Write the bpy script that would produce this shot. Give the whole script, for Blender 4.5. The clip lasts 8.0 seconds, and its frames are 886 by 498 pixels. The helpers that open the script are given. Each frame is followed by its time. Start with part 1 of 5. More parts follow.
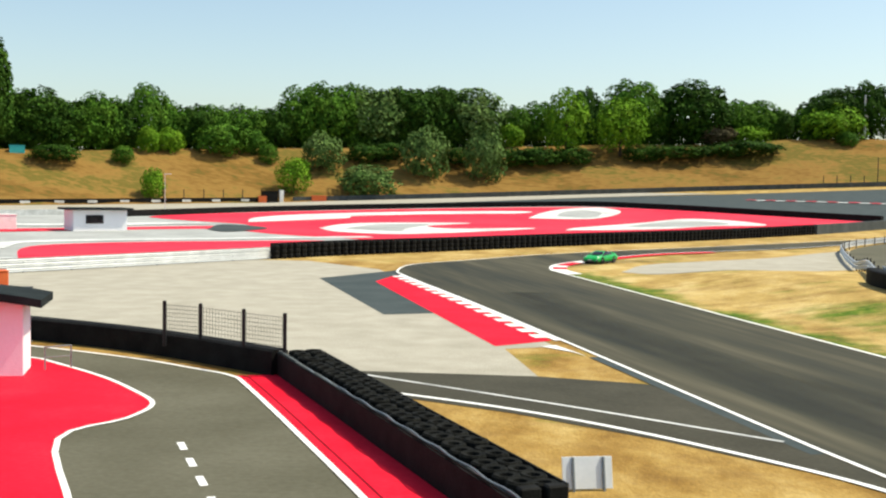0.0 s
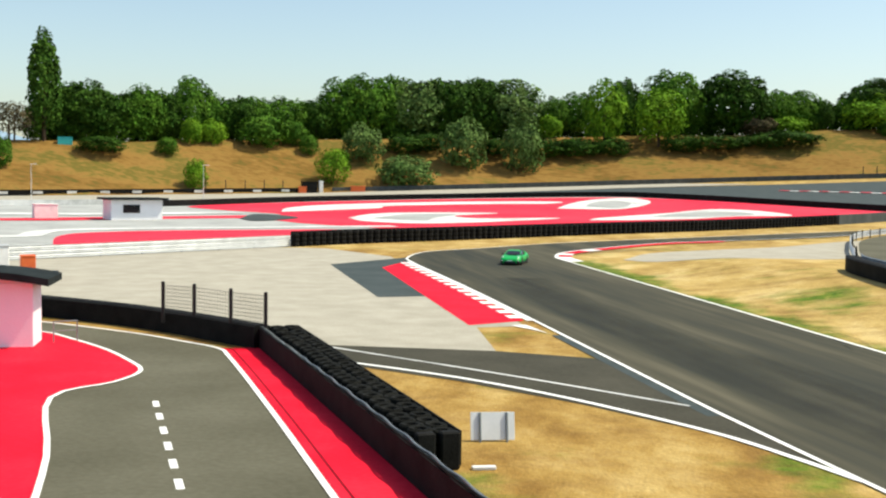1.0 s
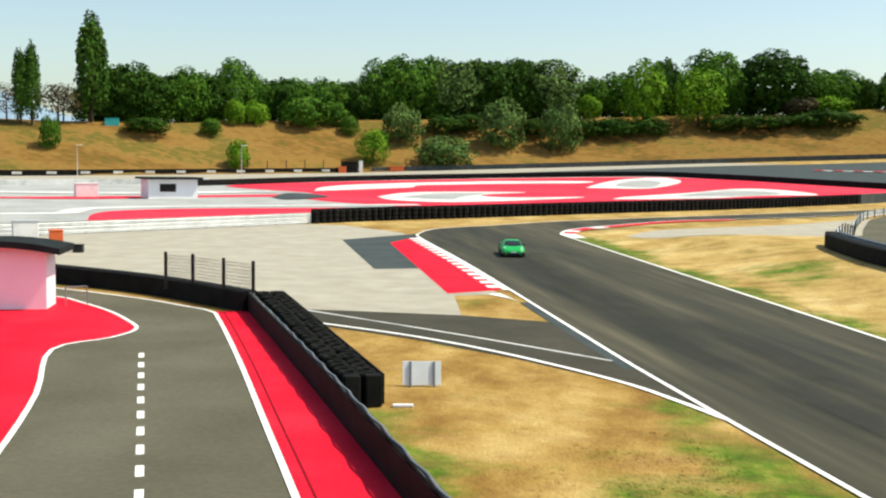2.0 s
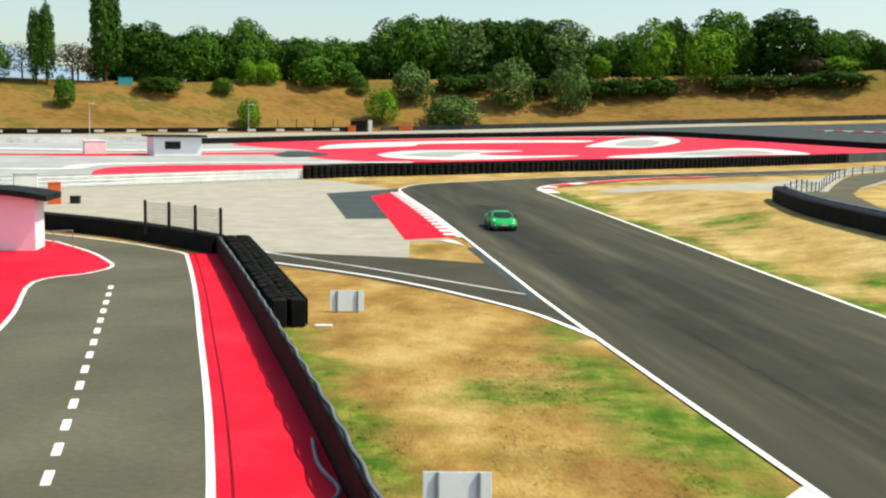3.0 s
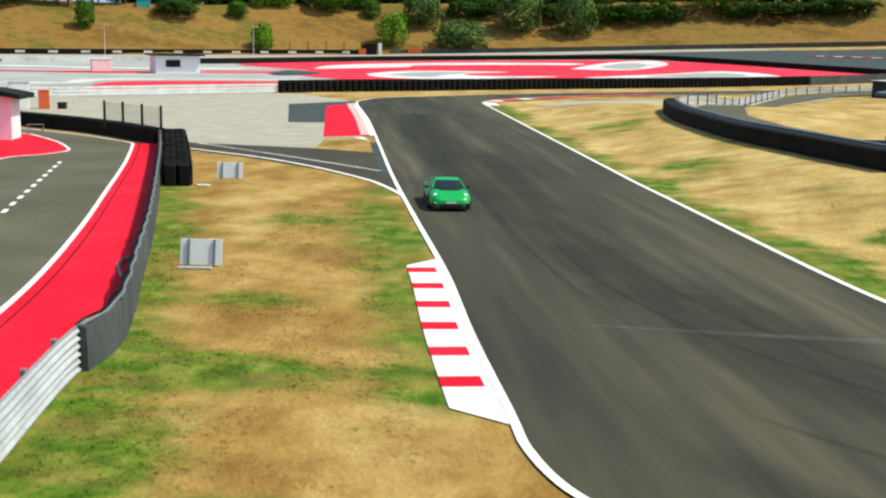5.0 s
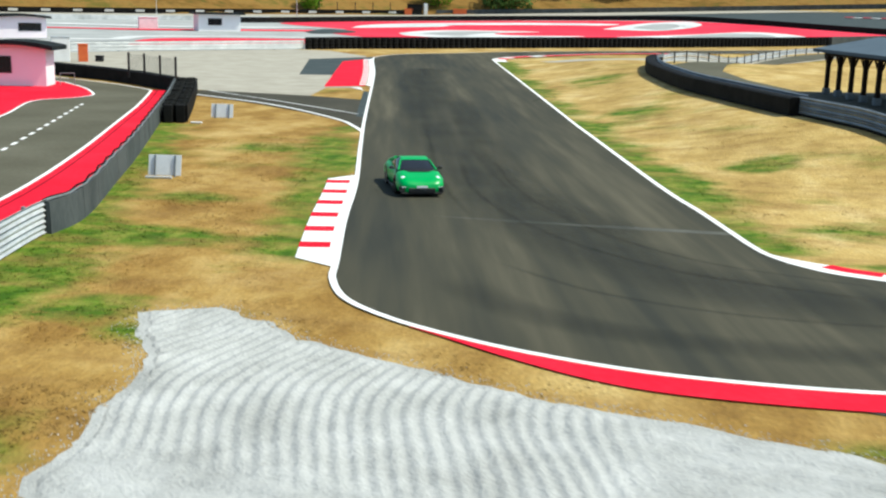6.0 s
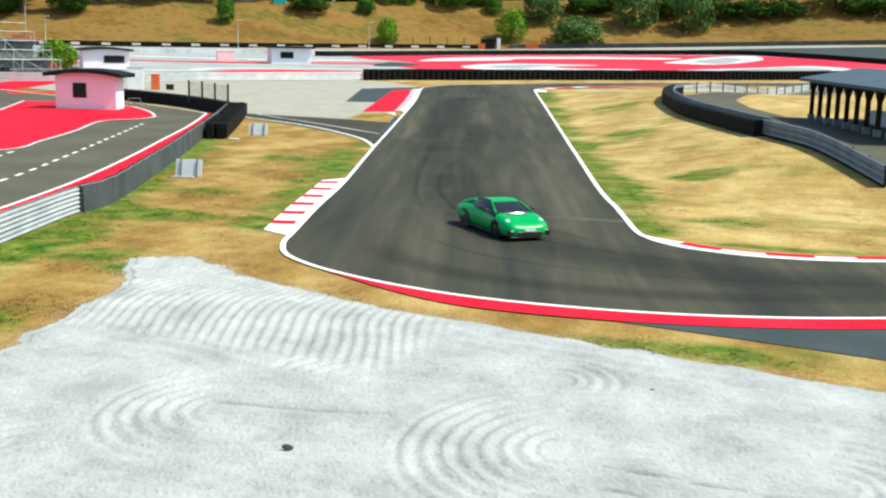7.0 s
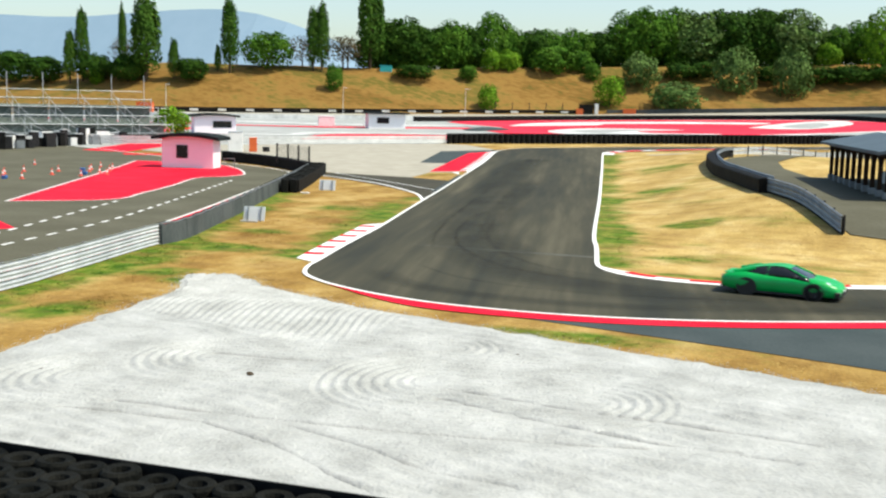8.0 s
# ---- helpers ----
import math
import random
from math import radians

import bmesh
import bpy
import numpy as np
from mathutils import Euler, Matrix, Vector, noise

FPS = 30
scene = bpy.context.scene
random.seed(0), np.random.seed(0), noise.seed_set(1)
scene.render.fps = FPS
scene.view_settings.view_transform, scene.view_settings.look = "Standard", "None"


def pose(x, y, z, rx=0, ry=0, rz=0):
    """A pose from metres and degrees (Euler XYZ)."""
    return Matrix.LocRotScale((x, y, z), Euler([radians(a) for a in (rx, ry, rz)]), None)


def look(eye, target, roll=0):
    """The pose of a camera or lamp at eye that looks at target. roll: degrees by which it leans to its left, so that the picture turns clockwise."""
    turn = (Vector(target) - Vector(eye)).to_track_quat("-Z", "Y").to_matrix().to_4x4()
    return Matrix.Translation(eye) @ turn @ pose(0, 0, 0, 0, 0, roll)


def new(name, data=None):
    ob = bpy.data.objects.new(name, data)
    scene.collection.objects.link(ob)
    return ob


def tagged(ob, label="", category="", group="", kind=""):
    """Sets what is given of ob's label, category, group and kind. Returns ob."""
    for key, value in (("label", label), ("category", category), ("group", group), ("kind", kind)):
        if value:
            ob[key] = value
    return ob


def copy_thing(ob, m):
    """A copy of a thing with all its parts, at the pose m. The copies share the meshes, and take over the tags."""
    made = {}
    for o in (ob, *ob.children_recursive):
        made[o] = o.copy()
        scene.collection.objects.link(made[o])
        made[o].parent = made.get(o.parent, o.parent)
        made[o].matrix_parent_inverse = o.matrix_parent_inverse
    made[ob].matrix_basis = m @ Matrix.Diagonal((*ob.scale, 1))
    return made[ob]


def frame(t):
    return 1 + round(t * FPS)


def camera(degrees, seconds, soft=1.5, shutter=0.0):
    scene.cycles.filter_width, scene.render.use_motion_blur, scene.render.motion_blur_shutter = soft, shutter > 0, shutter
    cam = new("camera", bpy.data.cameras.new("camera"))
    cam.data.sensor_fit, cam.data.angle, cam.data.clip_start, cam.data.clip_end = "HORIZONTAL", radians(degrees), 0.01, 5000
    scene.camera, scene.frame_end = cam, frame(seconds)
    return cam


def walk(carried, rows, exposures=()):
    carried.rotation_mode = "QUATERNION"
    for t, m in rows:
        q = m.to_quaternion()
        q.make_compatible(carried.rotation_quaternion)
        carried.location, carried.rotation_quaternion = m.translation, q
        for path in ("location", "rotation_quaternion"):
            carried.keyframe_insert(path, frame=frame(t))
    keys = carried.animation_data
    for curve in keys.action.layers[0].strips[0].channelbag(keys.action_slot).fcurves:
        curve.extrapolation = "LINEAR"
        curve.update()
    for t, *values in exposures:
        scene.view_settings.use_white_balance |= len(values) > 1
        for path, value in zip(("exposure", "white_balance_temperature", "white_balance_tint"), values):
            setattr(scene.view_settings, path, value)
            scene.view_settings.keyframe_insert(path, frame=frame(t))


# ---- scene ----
cam = camera(43.0, 8.0, soft=2.2, shutter=0.25)
PATH = [
    (0, (-19.731, 28.098, 7.199), (-19.751, 30.095, 7.098), 0.8),
    (0.5, (-17.978, 25.993, 7.224), (-18.039, 27.989, 7.114), 0.8),
    (1, (-16.23, 23.864, 7.266), (-16.335, 25.857, 7.147), 0.8),
    (2.5, (-10.26, 16.973, 7.281), (-10.476, 18.952, 7.094), 0.8),
    (3, (-8.205, 14.37, 7.152), (-8.429, 16.345, 6.926), 0.9),
    (3.5, (-6.044, 11.719, 7.069), (-6.281, 13.688, 6.812), 1.0),
    (4, (-3.609, 8.843, 6.952), (-3.858, 10.808, 6.673), 1.0),
    (5.5, (4.792, -1.294, 6.566), (4.482, 0.642, 6.168), 1.5),
    (6, (8.33, -5.274, 6.591), (7.957, -3.355, 6.168), 1.5),
    (6.5, (11.605, -8.91, 6.597), (11.163, -7.003, 6.185), 1.5),
    (7, (14.973, -12.473, 6.575), (14.45, -10.577, 6.207), 1.5),
    (7.5, (18.45, -16.078, 6.679), (17.836, -14.201, 6.361), 1.4),
    (8, (22.375, -20.329, 6.907), (21.657, -18.481, 6.646), 1.36),
]
walk(cam, [(t, look(eye, target, roll)) for t, eye, target, roll in PATH],
     [(0, 0.26, 6900, 4), (2.5, 0.24, 6900, 3), (4, 0.16, 6800, 0), (5.5, 0.05, 6400, 3), (6.5, 0.18, 6150, -1), (7.2, 0.28, 6250, 1), (8, 0.3, 6600, 4)])

# ---- world, sun, exposure ----
world = bpy.data.worlds.new("sky")
scene.world = world
world.use_nodes = True
wn = world.node_tree.nodes
sky = wn.new("ShaderNodeTexSky")
sky.sky_type, sky.sun_disc = "NISHITA", False
SUN_ELEV, SUN_AZ = 57.0, 82.0          # azimuth clockwise from +y
sky.sun_elevation, sky.sun_rotation = radians(SUN_ELEV), radians(SUN_AZ)
sky.air_density, sky.dust_density, sky.ozone_density = 1.0, 1.4, 1.0
world.node_tree.links.new(sky.outputs[0], wn["Background"].inputs[0])
wn["Background"].inputs[1].default_value = 0.15
sun = new("sun", bpy.data.lights.new("sun", "SUN"))
sun.data.energy, sun.data.angle, sun.data.color = 4.6, radians(0.6), (1.0, 0.93, 0.80)
a, e = radians(SUN_AZ), radians(SUN_ELEV)
sun.matrix_world = look((0, 0, 60), (-math.sin(a) * math.cos(e), -math.cos(a) * math.cos(e), 60 - math.sin(e)))


# ---- materials ----
def surface(name, colors, scale=1.0, rough=0.8, bump=0.0, metal=0.0, fine=12.0, space="world", coat=0.0, spread=(0.35, 0.65), island=0.0, stretch=(1, 1, 1), turn=0.0):
    """A node material: a colour ramp over coarse and fine noise, with relief from the fine one."""
    m = bpy.data.materials.new(name)
    m.use_nodes = True
    n, link = m.node_tree.nodes, m.node_tree.links.new
    bsdf = n["Principled BSDF"]
    bsdf.inputs["Roughness"].default_value, bsdf.inputs["Metallic"].default_value = rough, metal
    bsdf.inputs["Coat Weight"].default_value = coat
    bsdf.inputs["Specular IOR Level"].default_value = 0.08 if rough > 0.65 else 0.5
    place = n.new("ShaderNodeNewGeometry").outputs["Position"] if space == "world" else n.new("ShaderNodeTexCoord").outputs["Object"]
    mp = n.new("ShaderNodeMapping")
    mp.vector_type = "TEXTURE"
    mp.inputs["Scale"].default_value = [1 / s for s in stretch]
    mp.inputs["Rotation"].default_value = (0, 0, radians(turn))
    link(place, mp.inputs["Vector"])
    coarse, small = n.new("ShaderNodeTexNoise"), n.new("ShaderNodeTexNoise")
    coarse.inputs["Scale"].default_value, coarse.inputs["Detail"].default_value = scale, 5
    small.inputs["Scale"].default_value, small.inputs["Detail"].default_value = scale * fine, 4
    link(mp.outputs[0], coarse.inputs["Vector"])
    link(mp.outputs[0], small.inputs["Vector"])
    mix = n.new("ShaderNodeMix")
    mix.inputs[0].default_value = 0.35
    link(coarse.outputs["Fac"], mix.inputs[2])
    link(small.outputs["Fac"], mix.inputs[3])
    ramp = n.new("ShaderNodeValToRGB")
    lo, hi = spread
    while len(ramp.color_ramp.elements) < len(colors):
        ramp.color_ramp.elements.new(0.5)
    for k, c in enumerate(colors):
        ramp.color_ramp.elements[k].position = lo + (hi - lo) * k / max(1, len(colors) - 1)
        ramp.color_ramp.elements[k].color = (*c, 1)
    link(mix.outputs[0], ramp.inputs[0])
    out = ramp.outputs[0]
    if island:
        hsv = n.new("ShaderNodeHueSaturation")
        rng = n.new("ShaderNodeMapRange")
        rng.inputs[3].default_value, rng.inputs[4].default_value = 1 - island, 1 + island
        link(n.new("ShaderNodeNewGeometry").outputs["Random Per Island"], rng.inputs[0])
        link(rng.outputs[0], hsv.inputs["Value"])
        link(out, hsv.inputs["Color"])
        out = hsv.outputs[0]
    link(out, bsdf.inputs["Base Color"])
    if bump:
        b = n.new("ShaderNodeBump")
        b.inputs["Strength"].default_value, b.inputs["Distance"].default_value = bump, 0.05
        link(small.outputs["Fac"], b.inputs["Height"])
        link(b.outputs[0], bsdf.inputs["Normal"])
    return m




def grass(name):
    """Dry grass in straw, brown and green patches, greener where the ground's fade is high."""
    m = bpy.data.materials.new(name)
    m.use_nodes = True
    n, link = m.node_tree.nodes, m.node_tree.links.new
    bsdf = n["Principled BSDF"]
    bsdf.inputs["Roughness"].default_value = 0.95
    bsdf.inputs["Specular IOR Level"].default_value = 0.15
    place = n.new("ShaderNodeNewGeometry").outputs["Position"]

    def field(scale, stretch=(1, 1, 1), detail=5.0, turn=0.0, rough=0.55):
        mp, t = n.new("ShaderNodeMapping"), n.new("ShaderNodeTexNoise")
        mp.inputs["Scale"].default_value = stretch
        mp.inputs["Rotation"].default_value = (0, 0, turn)
        t.inputs["Scale"].default_value, t.inputs["Detail"].default_value, t.inputs["Roughness"].default_value = scale, detail, rough
        link(place, mp.inputs["Vector"])
        link(mp.outputs[0], t.inputs["Vector"])
        return t.outputs["Fac"]

    def ramp(fac, stops):
        r = n.new("ShaderNodeValToRGB")
        while len(r.color_ramp.elements) < len(stops):
            r.color_ramp.elements.new(0.5)
        for el, (at, c) in zip(r.color_ramp.elements, stops):
            el.position, el.color = at, (*c, 1)
        link(fac, r.inputs[0])
        return r.outputs[0]

    def blend(fac, a, b, kind="MIX"):
        x = n.new("ShaderNodeMix")
        x.data_type, x.blend_type = "RGBA", kind
        link(fac, x.inputs[0]) if hasattr(fac, "node") else None
        if not hasattr(fac, "node"):
            x.inputs[0].default_value = fac
        link(a, x.inputs[6])
        link(b, x.inputs[7])
        return x.outputs[2]

    blades = field(0.32, (1.0, 0.55, 1), 7, 0.3, 0.65)
    straw = ramp(blades, [(0.28, (0.33, 0.215, 0.065)), (0.42, (0.42, 0.285, 0.09)), (0.52, (0.50, 0.355, 0.125)), (0.64, (0.58, 0.44, 0.19))])
    scorched = ramp(blades, [(0.30, (0.17, 0.088, 0.02)), (0.42, (0.27, 0.155, 0.036)), (0.52, (0.37, 0.235, 0.066)), (0.64, (0.48, 0.34, 0.125))])
    worn = n.new("ShaderNodeAttribute")
    worn.attribute_name = "worn"
    dry = blend(worn.outputs["Fac"], straw, scorched)
    green = ramp(field(1.3, (1, 0.8, 1), 5), [(0.36, (0.045, 0.105, 0.005)), (0.52, (0.10, 0.17, 0.012)), (0.66, (0.22, 0.235, 0.04))])
    patch = field(0.13, (0.8, 1.3, 1), 8, 0.2, 0.68)
    at = n.new("ShaderNodeAttribute")
    at.attribute_name = "fade"
    add = n.new("ShaderNodeMath")
    add.operation, add.inputs[1].default_value = "MULTIPLY_ADD", 0.30
    link(at.outputs["Fac"], add.inputs[0])
    link(patch, add.inputs[2])
    patch = add.outputs[0]
    mask = ramp(patch, [(0.55, (0, 0, 0)), (0.72, (1, 1, 1))])
    col = blend(mask, dry, green)
    rust = ramp(field(0.55, (0.55, 1.25, 1), 7, 0.25, 0.72), [(0.46, (0, 0, 0)), (0.66, (0.62, 0.62, 0.62))])
    col = blend(rust, col, ramp(blades, [(0.34, (0.155, 0.085, 0.022)), (0.6, (0.30, 0.18, 0.06))]))
    tint = ramp(field(9.0, (1, 0.5, 1), 5, 0.4, 0.7), [(0.3, (0.72, 0.72, 0.72)), (0.7, (1.2, 1.2, 1.2))])
    link(blend(0.8, col, tint, "MULTIPLY"), bsdf.inputs["Base Color"])
    b = n.new("ShaderNodeBump")
    b.inputs["Strength"].default_value, b.inputs["Distance"].default_value = 0.7, 0.06
    link(field(11.0, (1, 0.6, 1), 4), b.inputs["Height"])
    link(b.outputs[0], bsdf.inputs["Normal"])
    return m


GRASS = grass("dry_grass")
BANK = surface("bank_grass", [(0.09, 0.085, 0.018), (0.18, 0.10, 0.025), (0.25, 0.145, 0.04), (0.12, 0.105, 0.022), (0.21, 0.12, 0.032)], 0.045, 0.95, 0.4, fine=12, spread=(0.34, 0.68), stretch=(0.6, 1.2, 1.6))
NETTING = surface("grey_netting", [(0.10, 0.125, 0.11), (0.20, 0.23, 0.205)], 0.9, 0.9, 0.2, fine=10)
ASPHALT = surface("asphalt", [(0.036, 0.038, 0.031), (0.063, 0.060, 0.042), (0.108, 0.098, 0.067)], 0.34, 0.8, 0.25, fine=5, spread=(0.36, 0.66), stretch=(1.0, 0.06, 1), turn=14)


def rubbered(name):
    """A thin film of tyre rubber whose cover follows the mesh and a streaky noise."""
    m = surface(name, [(0.024, 0.029, 0.028), (0.042, 0.046, 0.041)], 0.5, 0.7, 0.15, fine=8)
    n, link = m.node_tree.nodes, m.node_tree.links.new
    worn, speck, mul, clear, mix = n.new("ShaderNodeAttribute"), n.new("ShaderNodeTexNoise"), n.new("ShaderNodeMath"), n.new("ShaderNodeBsdfTransparent"), n.new("ShaderNodeMixShader")
    worn.attribute_name = "worn"
    speck.inputs["Scale"].default_value, speck.inputs["Detail"].default_value = 0.35, 5
    link(n["Mapping"].outputs[0], speck.inputs["Vector"])
    rng = n.new("ShaderNodeMapRange")
    rng.inputs[1].default_value, rng.inputs[2].default_value, rng.inputs[3].default_value, rng.inputs[4].default_value = 0.35, 0.65, 0.65, 1.0
    link(speck.outputs["Fac"], rng.inputs[0])
    mul.operation = "MULTIPLY"
    link(worn.outputs["Fac"], mul.inputs[0])
    link(rng.outputs[0], mul.inputs[1])
    link(mul.outputs[0], mix.inputs[0])
    link(clear.outputs[0], mix.inputs[1])
    link(n["Principled BSDF"].outputs[0], mix.inputs[2])
    link(mix.outputs[0], n["Material Output"].inputs[0])
    return m


RUBBERED = rubbered("tyre_rubber_film")
SCUFFED = surface("scuffed_asphalt", [(0.075, 0.078, 0.068), (0.13, 0.13, 0.11)], 0.8, 0.85, 0.2, fine=9)
PITASPHALT = surface("pit_asphalt", [(0.086, 0.082, 0.056), (0.106, 0.101, 0.071), (0.130, 0.124, 0.09)], 0.22, 0.85, 0.3, fine=22, spread=(0.34, 0.66))
DARKASPHALT = surface("patch_asphalt", [(0.046, 0.060, 0.062), (0.070, 0.085, 0.086)], 0.4, 0.85, 0.3, fine=20)
OLDASPHALT = surface("escape_asphalt", [(0.044, 0.042, 0.031), (0.072, 0.068, 0.051)], 0.3, 0.85, 0.3, fine=20)
GRAVEL = surface("gravel", [(0.31, 0.29, 0.235), (0.37, 0.345, 0.285), (0.43, 0.405, 0.34)], 0.6, 0.95, 0.6, fine=14, spread=(0.3, 0.7))
RED_JOINT = surface("dark_red_joint", [(0.16, 0.003, 0.01), (0.24, 0.005, 0.014)], 1.0, 0.8, 0)
GRAVEL2 = surface("raked_gravel", [(0.31, 0.315, 0.30), (0.41, 0.415, 0.40), (0.50, 0.505, 0.49)], 0.7, 0.95, 0.8, fine=20, spread=(0.34, 0.66))


def darken_grooves(m):
    """Darker grit colour where the mesh is marked as a drag groove."""
    n, link = m.node_tree.nodes, m.node_tree.links.new
    bsdf = n["Principled BSDF"]
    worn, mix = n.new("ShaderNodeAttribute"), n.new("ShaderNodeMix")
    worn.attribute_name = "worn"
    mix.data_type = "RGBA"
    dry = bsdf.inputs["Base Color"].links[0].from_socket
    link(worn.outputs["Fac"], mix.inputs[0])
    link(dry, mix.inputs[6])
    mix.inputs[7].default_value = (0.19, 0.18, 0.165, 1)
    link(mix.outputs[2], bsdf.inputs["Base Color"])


darken_grooves(GRAVEL2)
RED = surface("red_paint", [(0.60, 0.006, 0.024), (0.70, 0.009, 0.032), (0.76, 0.02, 0.045)], 0.35, 0.75, 0.15, fine=16)
RED_FAR = surface("faded_red_paint", [(0.66, 0.02, 0.05), (0.74, 0.05, 0.085)], 0.06, 0.8, 0, fine=10)
WHITE = surface("white_paint", [(0.70, 0.70, 0.68), (0.84, 0.84, 0.82)], 1.5, 0.7, 0.1, fine=10, spread=(0.3, 0.55))
PALE = surface("worn_white_paint", [(0.42, 0.43, 0.42), (0.62, 0.63, 0.62), (0.74, 0.74, 0.72)], 0.12, 0.8, 0, fine=8)
GREYPAINT = surface("grey_paint", [(0.30, 0.31, 0.30), (0.42, 0.43, 0.42)], 0.15, 0.8, 0, fine=8)
RUBBER = surface("black_rubber", [(0.006, 0.006, 0.006), (0.016, 0.016, 0.015)], 1.2, 0.75, 0.3, fine=10)
RUBBER_TOP = surface("dusty_rubber", [(0.003, 0.0035, 0.003), (0.012, 0.012, 0.010)], 2.5, 0.85, 0.5, fine=8, island=0.4)
CONCRETE = surface("grey_concrete", [(0.055, 0.064, 0.066), (0.10, 0.11, 0.112)], 0.7, 0.85, 0.3, fine=12, stretch=(1, 1, 0.4))
STEEL = surface("galvanised_steel", [(0.42, 0.44, 0.45), (0.60, 0.62, 0.63)], 1.0, 0.5, 0.05, metal=0.35, fine=8)
STEEL_DARK = surface("weathered_steel", [(0.16, 0.18, 0.19), (0.26, 0.28, 0.29)], 1.0, 0.5, 0.05, metal=0.4, fine=8)
DARKMETAL = surface("dark_metal", [(0.012, 0.012, 0.013), (0.03, 0.03, 0.03)], 2, 0.5, 0, metal=0.5)
BOARD = surface("board_back", [(0.70, 0.74, 0.76), (0.80, 0.83, 0.85)], 1.5, 0.55, 0.05, fine=6)
PINK = surface("pink_render", [(0.90, 0.80, 0.86), (0.94, 0.85, 0.90)], 0.6, 0.85, 0.2, fine=14)
WHITEWALL = surface("white_render", [(0.84, 0.82, 0.83), (0.90, 0.88, 0.89)], 0.6, 0.85, 0.2, fine=14)
ROOFING = surface("dark_roofing", [(0.012, 0.016, 0.016), (0.024, 0.03, 0.03)], 0.8, 0.8, 0.2, fine=10)
SLATE = surface("slate_roof", [(0.05, 0.075, 0.095), (0.07, 0.10, 0.12)], 0.4, 0.6, 0.2, fine=14)
TIMBER = surface("dark_timber", [(0.018, 0.010, 0.006), (0.04, 0.024, 0.014)], 1.5, 0.75, 0.3, fine=8, stretch=(1, 1, 0.3))
GLASS = surface("dark_glass", [(0.010, 0.012, 0.014), (0.018, 0.02, 0.022)], 2, 0.08, 0)
ORANGE = surface("orange_plastic", [(0.62, 0.10, 0.02), (0.72, 0.15, 0.03)], 2, 0.6, 0)
CONE_RED = surface("cone_plastic", [(0.72, 0.08, 0.05), (0.80, 0.13, 0.08)], 3, 0.5, 0)
BLUE = surface("blue_plastic", [(0.03, 0.12, 0.35), (0.05, 0.16, 0.42)], 3, 0.5, 0)
TEAL = surface("teal_paint", [(0.02, 0.36, 0.36), (0.04, 0.45, 0.44)], 1, 0.6, 0)
BARK = surface("bark", [(0.05, 0.035, 0.022), (0.10, 0.075, 0.05)], 2, 0.95, 0.4, stretch=(1, 1, 0.3))
LEAF = {
    "dark": surface("oak_leaves", [(0.012, 0.045, 0.004), (0.045, 0.10, 0.010)], 0.25, 0.75, 0, fine=6, island=0.45),
    "mid": surface("elm_leaves", [(0.032, 0.10, 0.008), (0.09, 0.19, 0.018)], 0.25, 0.75, 0, fine=6, island=0.45),
    "olive": surface("willow_leaves", [(0.05, 0.11, 0.022), (0.13, 0.20, 0.055)], 0.25, 0.75, 0, fine=6, island=0.4),
    "light": surface("young_leaves", [(0.07, 0.18, 0.008), (0.17, 0.31, 0.02)], 0.25, 0.75, 0, fine=6, island=0.4),
    "poplar": surface("poplar_leaves", [(0.026, 0.08, 0.009), (0.07, 0.14, 0.018)], 0.25, 0.75, 0, fine=6, island=0.4),
    "brown": surface("dry_leaves", [(0.06, 0.055, 0.028), (0.13, 0.105, 0.055)], 0.25, 0.8, 0, fine=6, island=0.4),
}
CARPAINT = surface("green_car_paint", [(0.0003, 0.33, 0.06), (0.0006, 0.38, 0.072)], 1.5, 0.36, 0, space="object", coat=0.0)
CARBLACK = surface("black_trim", [(0.008, 0.008, 0.008), (0.015, 0.015, 0.015)], 4, 0.5, 0, space="object")
TYRE = surface("tyre_rubber", [(0.010, 0.010, 0.010), (0.02, 0.02, 0.02)], 6, 0.85, 0.2, space="object")
RIM = surface("dark_rim", [(0.03, 0.03, 0.032), (0.06, 0.06, 0.06)], 6, 0.35, 0, metal=0.8, space="object")
LAMPGLASS = surface("headlamp_glass", [(0.75, 0.80, 0.82), (0.88, 0.92, 0.94)], 6, 0.1, 0, space="object", coat=1.0)
PLATE = surface("white_plate", [(0.75, 0.76, 0.76), (0.82, 0.82, 0.82)], 8, 0.5, 0, space="object")
REDLAMP = surface("tail_lamp", [(0.35, 0.01, 0.01), (0.45, 0.015, 0.015)], 6, 0.2, 0, space="object")


# ---- builders ----
def step(a, b, v):
    s = min(1.0, max(0.0, (v - a) / (b - a)))
    return s * s * (3 - 2 * s)


EDGE_Y, EDGE_X = (27, 33, 60, 93, 122, 160, 200), (11.2, 9.8, 3.2, -4.3, -10.5, 20, 65)


def rise(x, y):
    """Height of the land before the embankment: level near the corner, rising gently beyond it."""
    y = min(y, 420.0)
    c = 0.0105 * step(180, 320, y) * (x + 75)
    side = x - float(np.interp(y, EDGE_Y, EDGE_X))
    mound = 1.35 * step(0.5, 12.5, side) * step(34, 52, y) * step(130, 106, y)
    return 0.0105 * max(0.0, y - 60) * max(0.3, 1 + (c if x > -75 else 0.4 * c)) + mound


